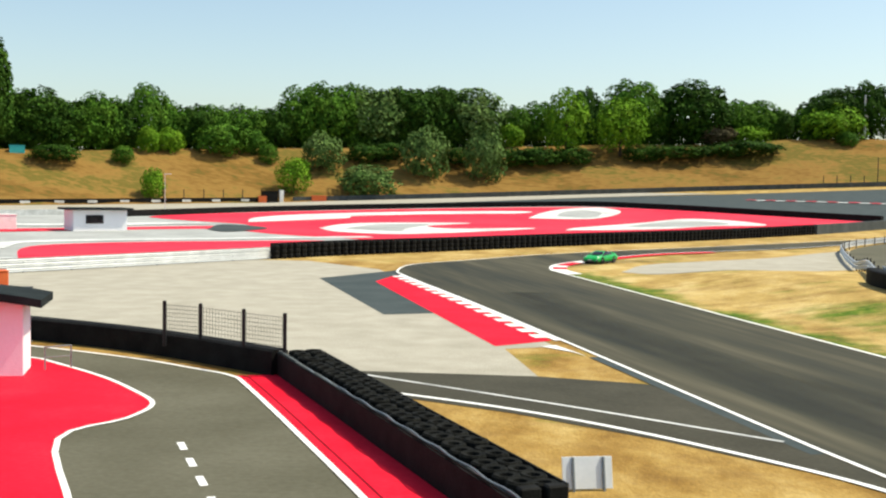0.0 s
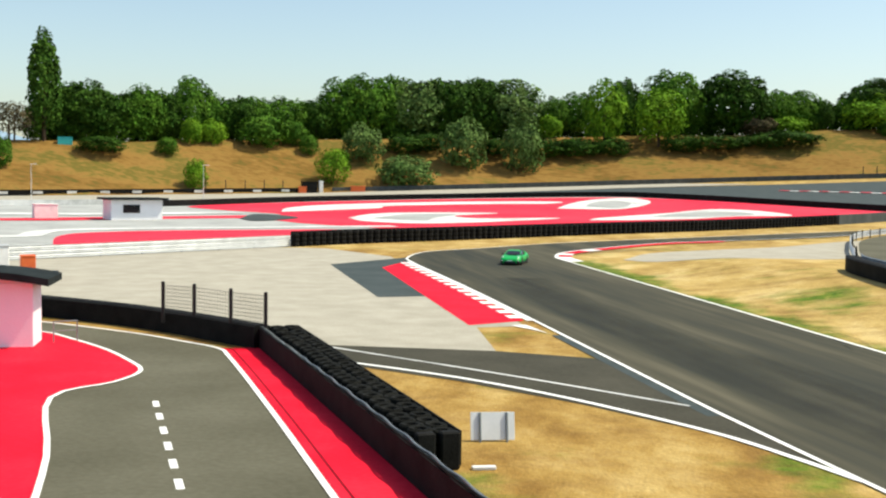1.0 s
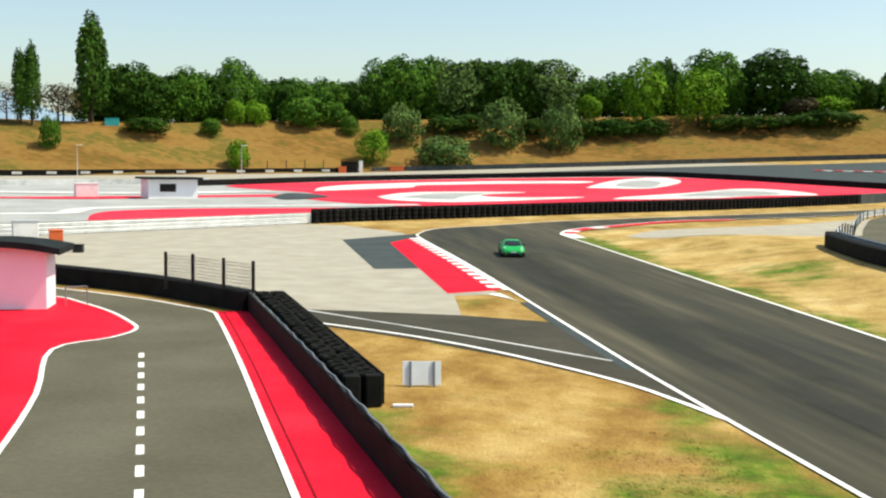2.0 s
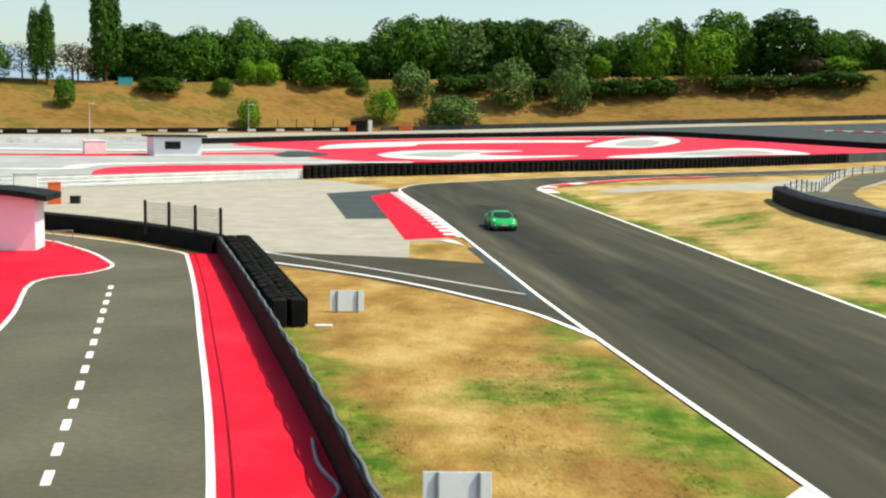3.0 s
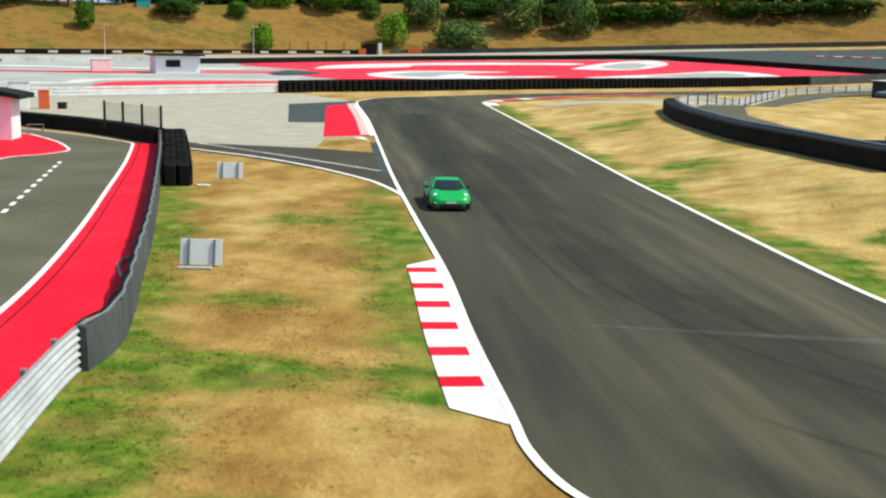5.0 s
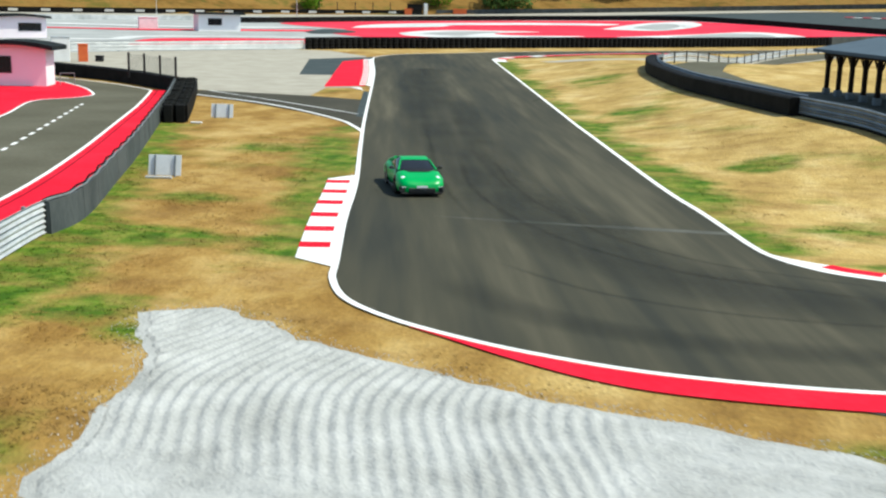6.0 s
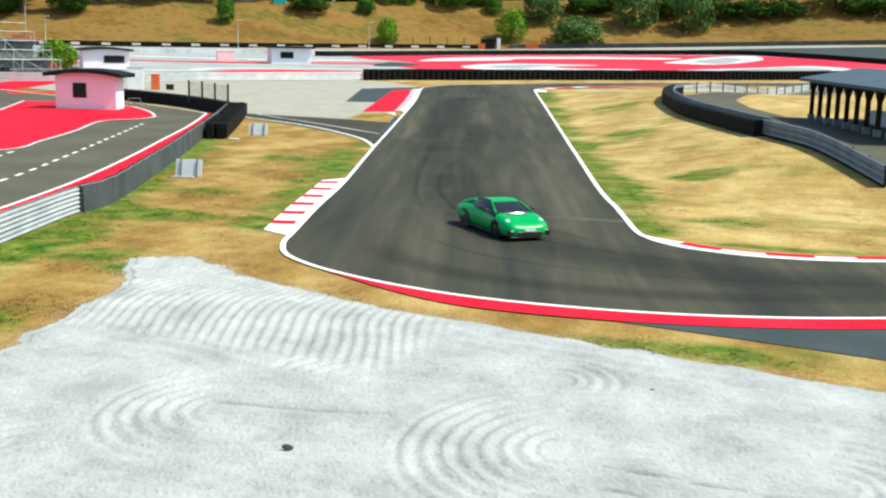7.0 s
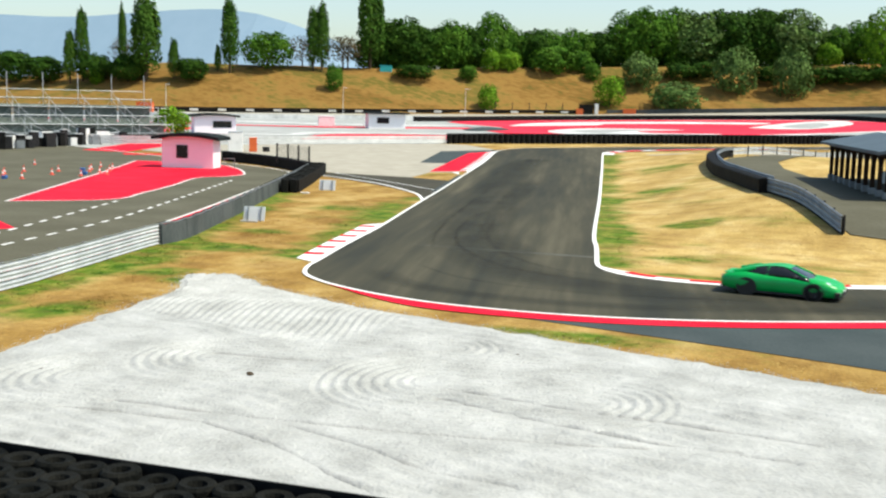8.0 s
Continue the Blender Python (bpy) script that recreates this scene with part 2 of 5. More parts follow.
FOOT_X, FOOT_Y = (-900, -333, -209, -140, -77, 15, 127, 900), (300, 290, 292, 322, 366, 398, 405, 420)
CREST_X, CREST_Z = (-900, -403, -303, -265, -228, -156, -79, 16, 127, 900), (9, 10, 12, 16, 18.5, 18, 21, 24.5, 28.5, 32)


def land(x, y):
    foot = float(np.interp(x, FOOT_X, FOOT_Y))
    z = rise(x, y)
    if y > foot:
        top = float(np.interp(x, CREST_X, CREST_Z))
        z += max(0.0, top - z) * (0.62 * min(1.0, (y - foot) / 44) + 0.38 * step(0, 44, y - foot))
    return z


def mesh_of(name, bm, material):
    me = bpy.data.meshes.new(name)
    bm.to_mesh(me)
    bm.free()
    for m in material if isinstance(material, (list, tuple)) else [material]:
        me.materials.append(m)
    return me


def part(name, bm, material, parent, label=""):
    ob = new(name, mesh_of(name, bm, material))
    ob.parent = parent
    return tagged(ob, label)


def thing(name, label, category, m=None, group="", kind=""):
    ob = new(name)
    if m is not None:
        ob.matrix_basis = m
    return tagged(ob, label, category, group, kind)


def box(bm, cx, cy, cz, sx, sy, sz, bevel=0.0, rz=0.0):
    """A box of full sizes about its centre, its edges taken off by bevel."""
    r = bmesh.ops.create_cube(bm, size=1.0, matrix=pose(cx, cy, cz, 0, 0, rz) @ Matrix.Diagonal((sx, sy, sz, 1)))
    if bevel:
        edges = {ed for v in r["verts"] for ed in v.link_edges}
        bmesh.ops.bevel(bm, geom=list(edges), offset=bevel, segments=1, affect="EDGES", clamp_overlap=True)


def tube(bm, p, q, r1, r2=None, seg=8):
    p, q = Vector(p), Vector(q)
    d = q - p
    m = Matrix.Translation((p + q) / 2) @ d.to_track_quat("Z", "Y").to_matrix().to_4x4()
    bmesh.ops.create_cone(bm, cap_ends=True, segments=seg, radius1=r1, radius2=r1 if r2 is None else r2, depth=d.length, matrix=m)


def spline(pts, per=8):
    """Points along a smooth curve through pts."""
    p = [Vector(q).to_2d() for q in pts]
    p = [2 * p[0] - p[1], *p, 2 * p[-1] - p[-2]]
    out = []
    for i in range(1, len(p) - 2):
        for k in range(per):
            s = k / per
            a, b, c, d = p[i - 1], p[i], p[i + 1], p[i + 2]
            out.append(0.5 * (2 * b + (c - a) * s + (2 * a - 5 * b + 4 * c - d) * s * s + (3 * b - a - 3 * c + d) * s ** 3))
    out.append(p[-2])
    return out


def drape(bm, lift, cross=True):
    """Cut a flat mesh where the land bends, and lay it on the land."""
    ys = [v.co.y for v in bm.verts]
    xs = [v.co.x for v in bm.verts]
    cuts = [60] + list(range(180, 420, 20))
    for c in cuts:
        if min(ys) < c < max(ys):
            bmesh.ops.bisect_plane(bm, geom=bm.verts[:] + bm.edges[:] + bm.faces[:], plane_co=(0, c, 0), plane_no=(0, 1, 0))
    if max(ys) > 180:
        for c in range(-240, 240, 15):
            if min(xs) < c < max(xs):
                bmesh.ops.bisect_plane(bm, geom=bm.verts[:] + bm.edges[:] + bm.faces[:], plane_co=(c, 0, 0), plane_no=(1, 0, 0))
    if cross and max(xs) > -12 and max(ys) > 34 and min(ys) < 160:
        for c in range(33, 165, 6):
            if min(ys) < c < max(ys):
                bmesh.ops.bisect_plane(bm, geom=bm.verts[:] + bm.edges[:] + bm.faces[:], plane_co=(0, c, 0), plane_no=(0, 1, 0))
        for c in range(-12, 62, 3):
            if min(xs) < c < max(xs):
                bmesh.ops.bisect_plane(bm, geom=bm.verts[:] + bm.edges[:] + bm.faces[:], plane_co=(c, 0, 0), plane_no=(1, 0, 0))
    bmesh.ops.triangulate(bm, faces=bm.faces[:])
    for v in bm.verts:
        far = 1 + 6 * step(80, 300, v.co.y)
        v.co.z = rise(v.co.x, v.co.y) + lift * far


def sheet(name, pts, lift, material, label="", parent=None, kind="structure", cross=True):
    bm = bmesh.new()
    ring = [bm.verts.new((p[0], p[1], 0)) for p in pts]
    edges = [bm.edges.new((ring[i], ring[(i + 1) % len(ring)])) for i in range(len(ring))]
    bmesh.ops.triangle_fill(bm, edges=edges, use_beauty=True)
    drape(bm, lift, cross)
    for f in bm.faces:
        if f.normal.z < 0:
            f.normal_flip()
    ob = new(name, mesh_of(name, bm, material))
    ob.parent = parent
    return tagged(ob, label, kind="" if parent else kind)


def offset(curve, d):
    """The curve moved sideways, to its left for d > 0."""
    out = []
    for i, p in enumerate(curve):
        t = (curve[min(i + 1, len(curve) - 1)] - curve[max(i - 1, 0)]).normalized()
        out.append(p + d * Vector((-t.y, t.x)))
    return out


def ribbon(name, curve, d0, d1, lift, material, label="", parent=None, start=0.0, stop=None):
    """A strip between two sidewards distances along a curve."""
    a, b = offset(curve, d0), offset(curve, d1)
    bm = bmesh.new()
    va, vb = [bm.verts.new((*p, 0)) for p in a], [bm.verts.new((*p, 0)) for p in b]
    for i in range(len(a) - 1):
        bm.faces.new((va[i], va[i + 1], vb[i + 1], vb[i]))
    drape(bm, lift, False)
    for f in bm.faces:
        if f.normal.z < 0:
            f.normal_flip()
    ob = new(name, mesh_of(name, bm, material))
    ob.parent = parent
    return tagged(ob, label, kind="" if parent else "structure")


def along(curve, gap, start=0.0):
    """Places and headings (degrees) at even steps along a curve."""
    out, left = [], start
    for p, q in zip(curve, curve[1:]):
        d = (q - p).length
        while left <= d:
            out.append((p + (q - p) * (left / d), math.degrees(math.atan2(q.y - p.y, q.x - p.x))))
            left += gap
        left -= d
    return out


def stretch_of(curve, a, b):
    """The part of a curve between two lengths along it."""
    out, s = [], 0.0
    for p, q in zip(curve, curve[1:]):
        d = (q - p).length
        if s + d >= a and s <= b:
            if not out:
                out.append(p + (q - p) * max(0.0, (a - s) / d))
            out.append(q if s + d <= b else p + (q - p) * ((b - s) / d))
        s += d
    return out


def prism(bm, curve, profile, base=None):
    """Sweep a closed profile (sideways, up) along a curve on the land."""
    rings = []
    for i, p in enumerate(curve):
        t = (curve[min(i + 1, len(curve) - 1)] - curve[max(i - 1, 0)]).normalized()
        n = Vector((-t.y, t.x))
        z = rise(p.x, p.y) if base is None else base
        rings.append([bm.verts.new((*(p + n * u), z + w)) for u, w in profile])
    k = len(profile)
    for a, b in zip(rings, rings[1:]):
        for j in range(k):
            bm.faces.new((a[j], b[j], b[(j + 1) % k], a[(j + 1) % k]))
    bm.faces.new(rings[0][::-1])
    bm.faces.new(rings[-1])
    bmesh.ops.recalc_face_normals(bm, faces=bm.faces[:])



# ---- ground ----
def green(x, y):
    """How lush the grass is: along the edge line, the wall, the kerb and in a few spots."""
    g = 0.0
    if 26 < y < 122:
        g = max(g, 0.8 * step(2.4, 0.3, abs(x - float(np.interp(y, EDGE_Y, EDGE_X)) - 0.4)))
    if 4 < y < 52:
        g = max(g, 0.85 * step(2.2, 0.3, abs(x - float(np.interp(y, (4, 8.9, 22, 32, 50), (-4.6, -5.6, -8.6, -11.5, -18.3))) - 0.5)))
        g = max(g, 0.8 * step(2.4, 0.3, abs(x - float(np.interp(y, (20, 28, 35, 52), (-0.6, -2.6, -4.3, -8.6))))) * step(19, 24, y))
    for cx, cy, rx, ry in ((-5.6, 24.0, 3.6, 1.8), (-7.0, 30, 2.6, 1.8), (13.8, 31, 2.4, 1.8), (12.4, 44, 2.0, 2.2), (6.5, 66, 3.0, 4.0), (17, 26, 5.0, 1.0), (2.5, 88, 4.0, 6), (-1.0, 14.8, 2.6, 1.2), (-3.6, 16.5, 1.8, 1.2), (-1.9, 8.2, 1.6, 3.0), (13.5, 11.7, 3.8, 0.9), (-9, 44, 2.6, 2.2), (-8, 53, 1.4, 3), (-6.2, 17.5, 1.7, 4.6), (-5.2, 11.0, 1.4, 4.0)):
        g = max(g, 0.9 * step(1.15, 0.2, math.hypot((x - cx) / rx, (y - cy) / ry)))
    return g


def build_ground():
    xs = sorted({*range(-900, -240, 60), *range(-240, 240, 15), *[-24 + 0.8 * k for k in range(72)], *range(33, 63, 3), *range(240, 901, 60)})
    ys = sorted({-300, -100, -40, *[-6 + 1.0 * k for k in range(66)], *range(63, 165, 3), *range(180, 281, 20), *range(282, 480, 6), 480, 560, 700, 1000, 1600})
    bm = bmesh.new()
    layer = bm.verts.layers.float.new("fade")
    trodden = bm.verts.layers.float.new("worn")
    rows = []
    for y in ys:
        row = []
        for x in xs:
            bank = y > float(np.interp(x, FOOT_X, FOOT_Y)) + 5
            v = bm.verts.new((x, y, land(x, y) + (1.2 * noise.noise(Vector((x * 0.03, y * 0.05, 0))) if bank else 0)))
            v[layer] = green(x, y) if -30 < x < 40 and y < 130 else 0.0
            v[trodden] = max(0.85 * step(22, 17, y), step(4, -3, x - float(np.interp(y, EDGE_Y, EDGE_X)) + 6)) if y < 130 else 0.4
            row.append(v)
        rows.append(row)
    for j in range(len(ys) - 1):
        for i in range(len(xs) - 1):
            f = bm.faces.new((rows[j][i], rows[j][i + 1], rows[j + 1][i + 1], rows[j + 1][i]))
            f.smooth = True
            f.material_index = int(ys[j] >= float(np.interp(xs[i], FOOT_X, FOOT_Y)) - 6)
    tagged(new("ground", mesh_of("ground", bm, [GRASS, BANK])), "sun-dried grassland rising to a brown embankment", kind="structure")


build_ground()

LEFT = spline([(60, 40), (40, 28.4), (30, 22.8), (23, 19.0), (18.8, 16.8), (15.3, 15.5), (12, 14.9), (8.6, 14.95), (6, 15.6), (4, 16.5), (2.6, 17.4), (1.4, 18.6), (0.6, 20.3), (0.1, 22.3), (-1.3, 27.9), (-2.9, 34.9), (-5.7, 45.7), (-9.2, 59.4), (-17.8, 94.2), (-23.4, 115), (-24.4, 121), (-23.2, 128), (-18.5, 133.8), (-9, 145), (12, 163), (40, 187), (80, 224)])
RIGHT = spline([(60, 50), (40, 36.5), (30, 30), (23.3, 26.6), (18.5, 24.5), (15.5, 24.0), (13.3, 24.5), (12.2, 25.3), (11.45, 26.4), (11.0, 27.7), (10.55, 29.5), (9.7, 32.9), (8.1, 39), (3.2, 60.5), (-4.5, 93.5), (-10.6, 119.5), (-11.4, 124.6), (-10.2, 130.5), (-5.5, 138), (1, 146.5), (9.2, 152.5), (21.4, 162), (40, 180), (85, 215)])
PITLINE = spline([(-4.5, -8), (-9.0, 12.6), (-11.0, 20.3), (-13.35, 29.6), (-16.35, 38.9), (-20.25, 49.8), (-23.8, 59.6), (-27.1, 68.2), (-28.1, 70.3), (-30, 71.9), (-33.2, 74.2), (-39.2, 77.4), (-50, 82), (-70, 92)])
PITWALL = spline([(-3.6, -8), (-5.6, 8.9), (-6.7, 14.5), (-8.45, 22.1), (-8.95, 25.6), (-11.3, 32.2), (-13.8, 39.0), (-18.15, 50.2), (-22.4, 61), (-26.4, 70.8)])
BENDWALL = spline([(-26.4, 70.8), (-31.8, 75.2), (-36, 77.8), (-41.5, 80.6)])
track = sheet("road", [*LEFT, *RIGHT[::-1]], 0.03, ASPHALT, "grey racetrack asphalt with darker worn driving lines", cross=False)
ribbon("white_line", LEFT, 0.05, -0.13, 0.045, WHITE, "white painted edge line", track)
ribbon("white_line", RIGHT, 0.12, -0.09, 0.045, WHITE, "white painted edge line", track)
# ---- far circuit surfaces ----
FARBASE = [(-170, 95), (-90, 70), (-60, 95), (-54, 113), (-36, 133.5), (-6.5, 161), (38, 202), (58, 222), (75, 262), (110, 300), (150, 330), (150, 372), (114, 376), (80, 361), (20, 352), (-20, 326), (-60, 298), (-107, 247), (-170, 215)]
farbase = sheet("road", FARBASE, 0.012, GREYPAINT, "pale grey asphalt of the far circuit")
sheet("red_area", spline([(-58.5, 127.5), (-63.5, 141), (-63, 149), (-55, 156), (-46, 160), (-36, 164), (-32, 158), (-40, 147), (-50, 137), (-58.5, 127.5)], 4)[:-1], 0.022, RED_FAR, "red painted run-off", farbase)
sheet("red_area", [*spline([(-92, 172), (-78, 174), (-56, 190), (-44, 178), (-34, 170), (-22, 163), (-3, 176), (20, 192), (38, 206), (52, 220), (58, 233)], 3), *spline([(58, 233), (42, 251), (24, 273), (6, 285), (-33, 279), (-62, 262), (-76, 238), (-68, 222), (-52, 205), (-62, 196), (-80, 183), (-92, 176)], 4)[1:-1]], 0.022, RED_FAR, "large red painted run-off area", farbase)
sheet("white_area", spline([(-54, 214), (-56, 232), (-50, 249), (-34, 262), (-18, 266), (-4, 264), (-8, 256), (-20, 254), (-38, 244), (-40, 232), (-54, 214)], 5)[:-1], 0.032, PALE, "white painted band", farbase)
sheet("white_area", spline([(-6, 238), (-2, 258), (4, 274), (12, 280), (15, 270), (14, 258), (9, 243), (4, 236), (-6, 238)], 5)[:-1], 0.034, PALE, "white painted island", farbase)
sheet("grey_area", spline([(0, 246), (3, 262), (8, 268), (10, 256), (6, 242), (0, 246)], 5)[:-1], 0.044, GREYPAINT, "grey painted island", farbase)
sheet("white_area", spline([(-40, 196), (-38, 210), (-32, 217), (-17, 219), (-24, 208), (-20, 200), (-7, 205), (-16, 192), (-27, 182), (-36, 186), (-40, 196)], 5)[:-1], 0.032, PALE, "white painted swirl", farbase)
sheet("grey_area", spline([(-36, 197), (-32, 210), (-24, 212), (-27, 200), (-28, 190), (-36, 197)], 5)[:-1], 0.042, GREYPAINT, "grey painted swirl", farbase)
sheet("white_area", spline([(-3, 199), (0, 208), (12, 224), (23, 239), (31, 235), (34, 222), (24, 218), (12, 206), (-3, 199)], 5)[:-1], 0.032, PALE, "white painted swirl", farbase)
sheet("grey_area", spline([(8, 212), (16, 226), (25, 231), (28, 224), (18, 216), (8, 212)], 5)[:-1], 0.042, GREYPAINT, "grey painted swirl", farbase)
ribbon("white_line", spline([(-62, 126), (-52, 122), (-36, 137), (-6, 165), (38, 207)], 6), 0.0, 3.4, 0.036, PALE, "white band along the tyre wall", farbase)
ribbon("white_line", spline([(-130, 190), (-104, 188), (-80, 192), (-58, 206)], 6), 0.0, 6.5, 0.034, PALE, "white painted band", farbase)
ribbon("red_line", spline([(-150, 176), (-120, 170), (-92, 173), (-76, 179)], 6), -2.0, 2.0, 0.036, RED_FAR, "red painted band", farbase)
ribbon("white_line", spline([(-80, 135), (-66, 140), (-66, 152), (-48, 163), (-30, 172)], 6), 0.0, 3.0, 0.034, PALE, "white painted band", farbase)
sheet("grey_area", spline([(-55, 188), (-56, 203), (-50, 199), (-47, 191), (-51, 182), (-55, 188)], 5)[:-1], 0.042, DARKASPHALT, "dark asphalt island", farbase)
sheet("gravel_far", [(-110, 249), (-60, 300), (-20, 328), (20, 354), (60, 366), (40, 392), (16, 388), (-54, 372), (-74, 365), (-107, 343), (-138, 321), (-194, 283), (-215, 255), (-170, 222)], 0.02, GRAVEL, "pale gravel strip before the embankment")
sheet("road", spline([(-24, 322), (20, 347), (60, 357), (114, 374), (160, 390), (150, 345), (112, 290), (84, 264), (62, 240), (46, 262), (30, 288), (0, 310), (-24, 322)], 4)[:-1], 0.03, DARKASPHALT, "grey asphalt of the far straight")
FARKERB = spline([(52, 306), (58.4, 301), (79, 285), (96, 272)], 6)
kerb_far = ribbon("kerb", FARKERB, -0.8, 0.8, 0.05, WHITE, "red and white kerb of the far straight")
for i, (p, h) in enumerate(along(FARKERB, 5.0)):
    ribbon("red_stripe", stretch_of(FARKERB, i * 5.0, i * 5.0 + 2.5), -0.8, 0.8, 0.06, RED_FAR, parent=kerb_far)
sheet("road", [(-215, 262), (-194, 286), (-212, 300), (-245, 318), (-262, 318), (-240, 295), (-230, 262)], 0.03, DARKASPHALT, "service road climbing between two banks")

# ---- gravel, patches and kerbs round the first corner ----
sheet("gravel_bed", [(-57, 109), (-46, 122), (-38, 131), (-33, 130.5), (-26, 122), (-15.0, 79.3), (-17.4, 78.4), (-16.4, 71.2), (-20.7, 71.6), (-24.0, 72.0), (-27, 73.0), (-32, 77), (-39.5, 81), (-50, 86.5), (-62, 92), (-70, 100)], 0.012, GRAVEL, "beige gravel run-off bed")
sheet("asphalt_patch", [(-29.9, 112.8), (-24.2, 121.5), (-20.7, 91.5), (-23.6, 90.5)], 0.022, DARKASPHALT, "blue-grey asphalt patch")
k1 = [p for p in LEFT if 77 < p.y < 117.5 and p.x < -10]
kerb_a = tagged(new("kerb"), "red run-off kerb with white teeth along the track", kind="structure")
sheet("red_apron", [*[p for p in offset(k1, 0.5) if p.y > 79.4], (-24.9, 113.5), (-25.5, 110.6), (-17.8, 79.1)], 0.028, RED, "red painted kerb apron", kerb_a)
ribbon("white_border", k1, 0.0, 0.35, 0.036, WHITE, "white painted border", kerb_a)
for i in range(19):
    c = stretch_of(k1, 1.0 + i * 2.1, 2.1 + i * 2.1)
    if len(c) > 1:
        ribbon("white_tooth", c, 0.35, 1.0, 0.036, WHITE, parent=kerb_a)
sheet("white_end", [(-13.9, 76.5), (-15.0, 79.6), (-15.7, 79.2), (-14.4, 77.6)], 0.034, WHITE, "white kerb end", kerb_a)
# escape road
esc = sheet("escape_road", [(-27.0, 72.2), (-20.7, 71.7), (-16.4, 71.3), (-13.0, 70.2), (-11.7, 69.6), (-7.7, 53.1), (-8.2, 53.7), (-10.1, 57.0), (-13.5, 60.7), (-17.7, 64.3), (-22.7, 67.5), (-24.4, 68.4)], 0.02, OLDASPHALT, "narrow dark asphalt escape road joining the track")
ribbon("white_line", spline([(-24.3, 72.0), (-22.9, 70.9), (-16.0, 65.7), (-10.0, 60.8)], 6), -0.09, 0.09, 0.034, PALE, "faded white line", esc)
ribbon("white_line", spline([(-24.5, 69.0), (-22.7, 68.0), (-17.7, 64.9), (-13.5, 61.2), (-10.0, 57.0), (-8.3, 54.0), (-7.2, 51.7)], 6), -0.12, 0.12, 0.034, WHITE, "white line", esc)
# concrete apron outside the left edge
APRON = [p for p in LEFT if 57.5 < p.y < 77 and p.x < 0]
ribbon("drain_strip", APRON, 0.02, 0.5, 0.026, DARKASPHALT, "grey concrete strip beside the white line")
# second kerb, flat, red and white stripes
k2 = [p for p in LEFT if 21.4 < p.y < 37.4 and p.x < 2]
k2c = stretch_of(k2, 0.0, 15.8)
kerb_b = sheet("kerb", [*offset(k2c, 0.0), *stretch_of(offset(k2c, 1.05), 1.0, 14.7)[::-1]], 0.03, WHITE, "flat white kerb with red stripes")
for i in range(6):
    ribbon("red_stripe", stretch_of(k2, 2.3 + i * 2.27, 3.02 + i * 2.27), 0.2, 1.06, 0.038, RED, parent=kerb_b)
# outer red kerb of the near corner and the apron behind it
out = [p for p in LEFT if p.y < 45 and p.x > 3.4]
sheet("kerb", [*offset(out, 0.06), *[p + (q - p).normalized() * (0.08 + 0.92 * step(3.2, 9.0, p.x)) for p, q in zip(out[::-1], offset(out, 1.0)[::-1])]], 0.04, RED, "red kerb on the outside of the corner")
apr = [p for p in offset(out, 0.6) if p.x > 9.5]
sheet("apron", [*apr, (12, 13.9), (15, 13.3), (19.0, 12.4), (23.3, 11.3), (40, 10.2), (62, 14)], 0.02, DARKASPHALT, "blue-grey asphalt apron behind the kerb")
# inner kerb of the near corner
inn = [p for p in RIGHT if p.y < 27.5 and 10.8 < p.x < 34]
ik = inn[::-1]
run_c = [0.0]
for p, q in zip(ik, ik[1:]):
    run_c.append(run_c[-1] + (q - p).length)
kerb_c = sheet("kerb", [*ik, *[p + (q - p) * step(0.0, 3.2, d) for p, q, d in list(zip(ik, offset(ik, 0.85), run_c))[:0:-1]]], 0.034, WHITE, "white and red inner kerb of the corner", cross=False)
for a, b in ((2.6, 4.4), (6.0, 7.6), (9.0, 12.6)):
    ribbon("red_stripe", stretch_of(ik, a, b), 0.36, 0.87, 0.042, RED, parent=kerb_c)
for a, b in ((4.4, 6.0), (7.6, 9.0)):
    ribbon("red_stripe", stretch_of(ik, a, b), 0.7, 0.87, 0.042, RED, parent=kerb_c)
# kerb at the far inner tip
tipk = [p for p in RIGHT if 118 < p.y < 152 and p.x < 9.5]
kerb_d = ribbon("kerb", tipk, 0.0, -1.4, 0.034, WHITE, "white and red kerb at the inside of the far bend")
L_tip = sum((q - p).length for p, q in zip(tipk, tipk[1:]))
for a, b in ((5, 7.4), (9.5, 14), (16.5, L_tip)):
    ribbon("red_stripe", stretch_of(tipk, a, b), -0.2, -1.42, 0.042, RED, parent=kerb_d)
sheet("gravel_patch", spline([(-5.8, 121.5), (-3.6, 117.2), (0.5, 116.4), (7, 118.4), (12.5, 126), (19.5, 132), (28, 149), (33, 164), (22, 154.5), (13, 144), (4, 137), (-2.4, 131), (-5.8, 121.5)], 4)[:-1], 0.014, GRAVEL, "pale gravel inside the far bend")
# ---- pit lane ----
pit = sheet("pit_lane", [*PITLINE, (-90, 84), (-130, 90), (-140, 20), (-90, -60), (-20, -60), (-8, -30)], 0.02, PITASPHALT, "worn grey asphalt of the pit lane and paddock")
ribbon("white_line", PITLINE, -0.09, 0.09, 0.05, WHITE, "white pit lane edge line", pit)
strip = [p for p in PITLINE if p.y < 70.5]
sheet("red_strip", [*strip, *[p for p in PITWALL[::-1]]], 0.032, RED, "red painted strip along the pit wall")
PEN = [*spline([(-28.6, 35.1), (-24.2, 39.7), (-25.6, 45), (-27.9, 52), (-30.9, 59.6), (-29.8, 62.5), (-29.6, 64.8), (-30.9, 67.1), (-33, 69.9), (-36.5, 73.5)], 4), (-41, 76), (-48, 74.5)]
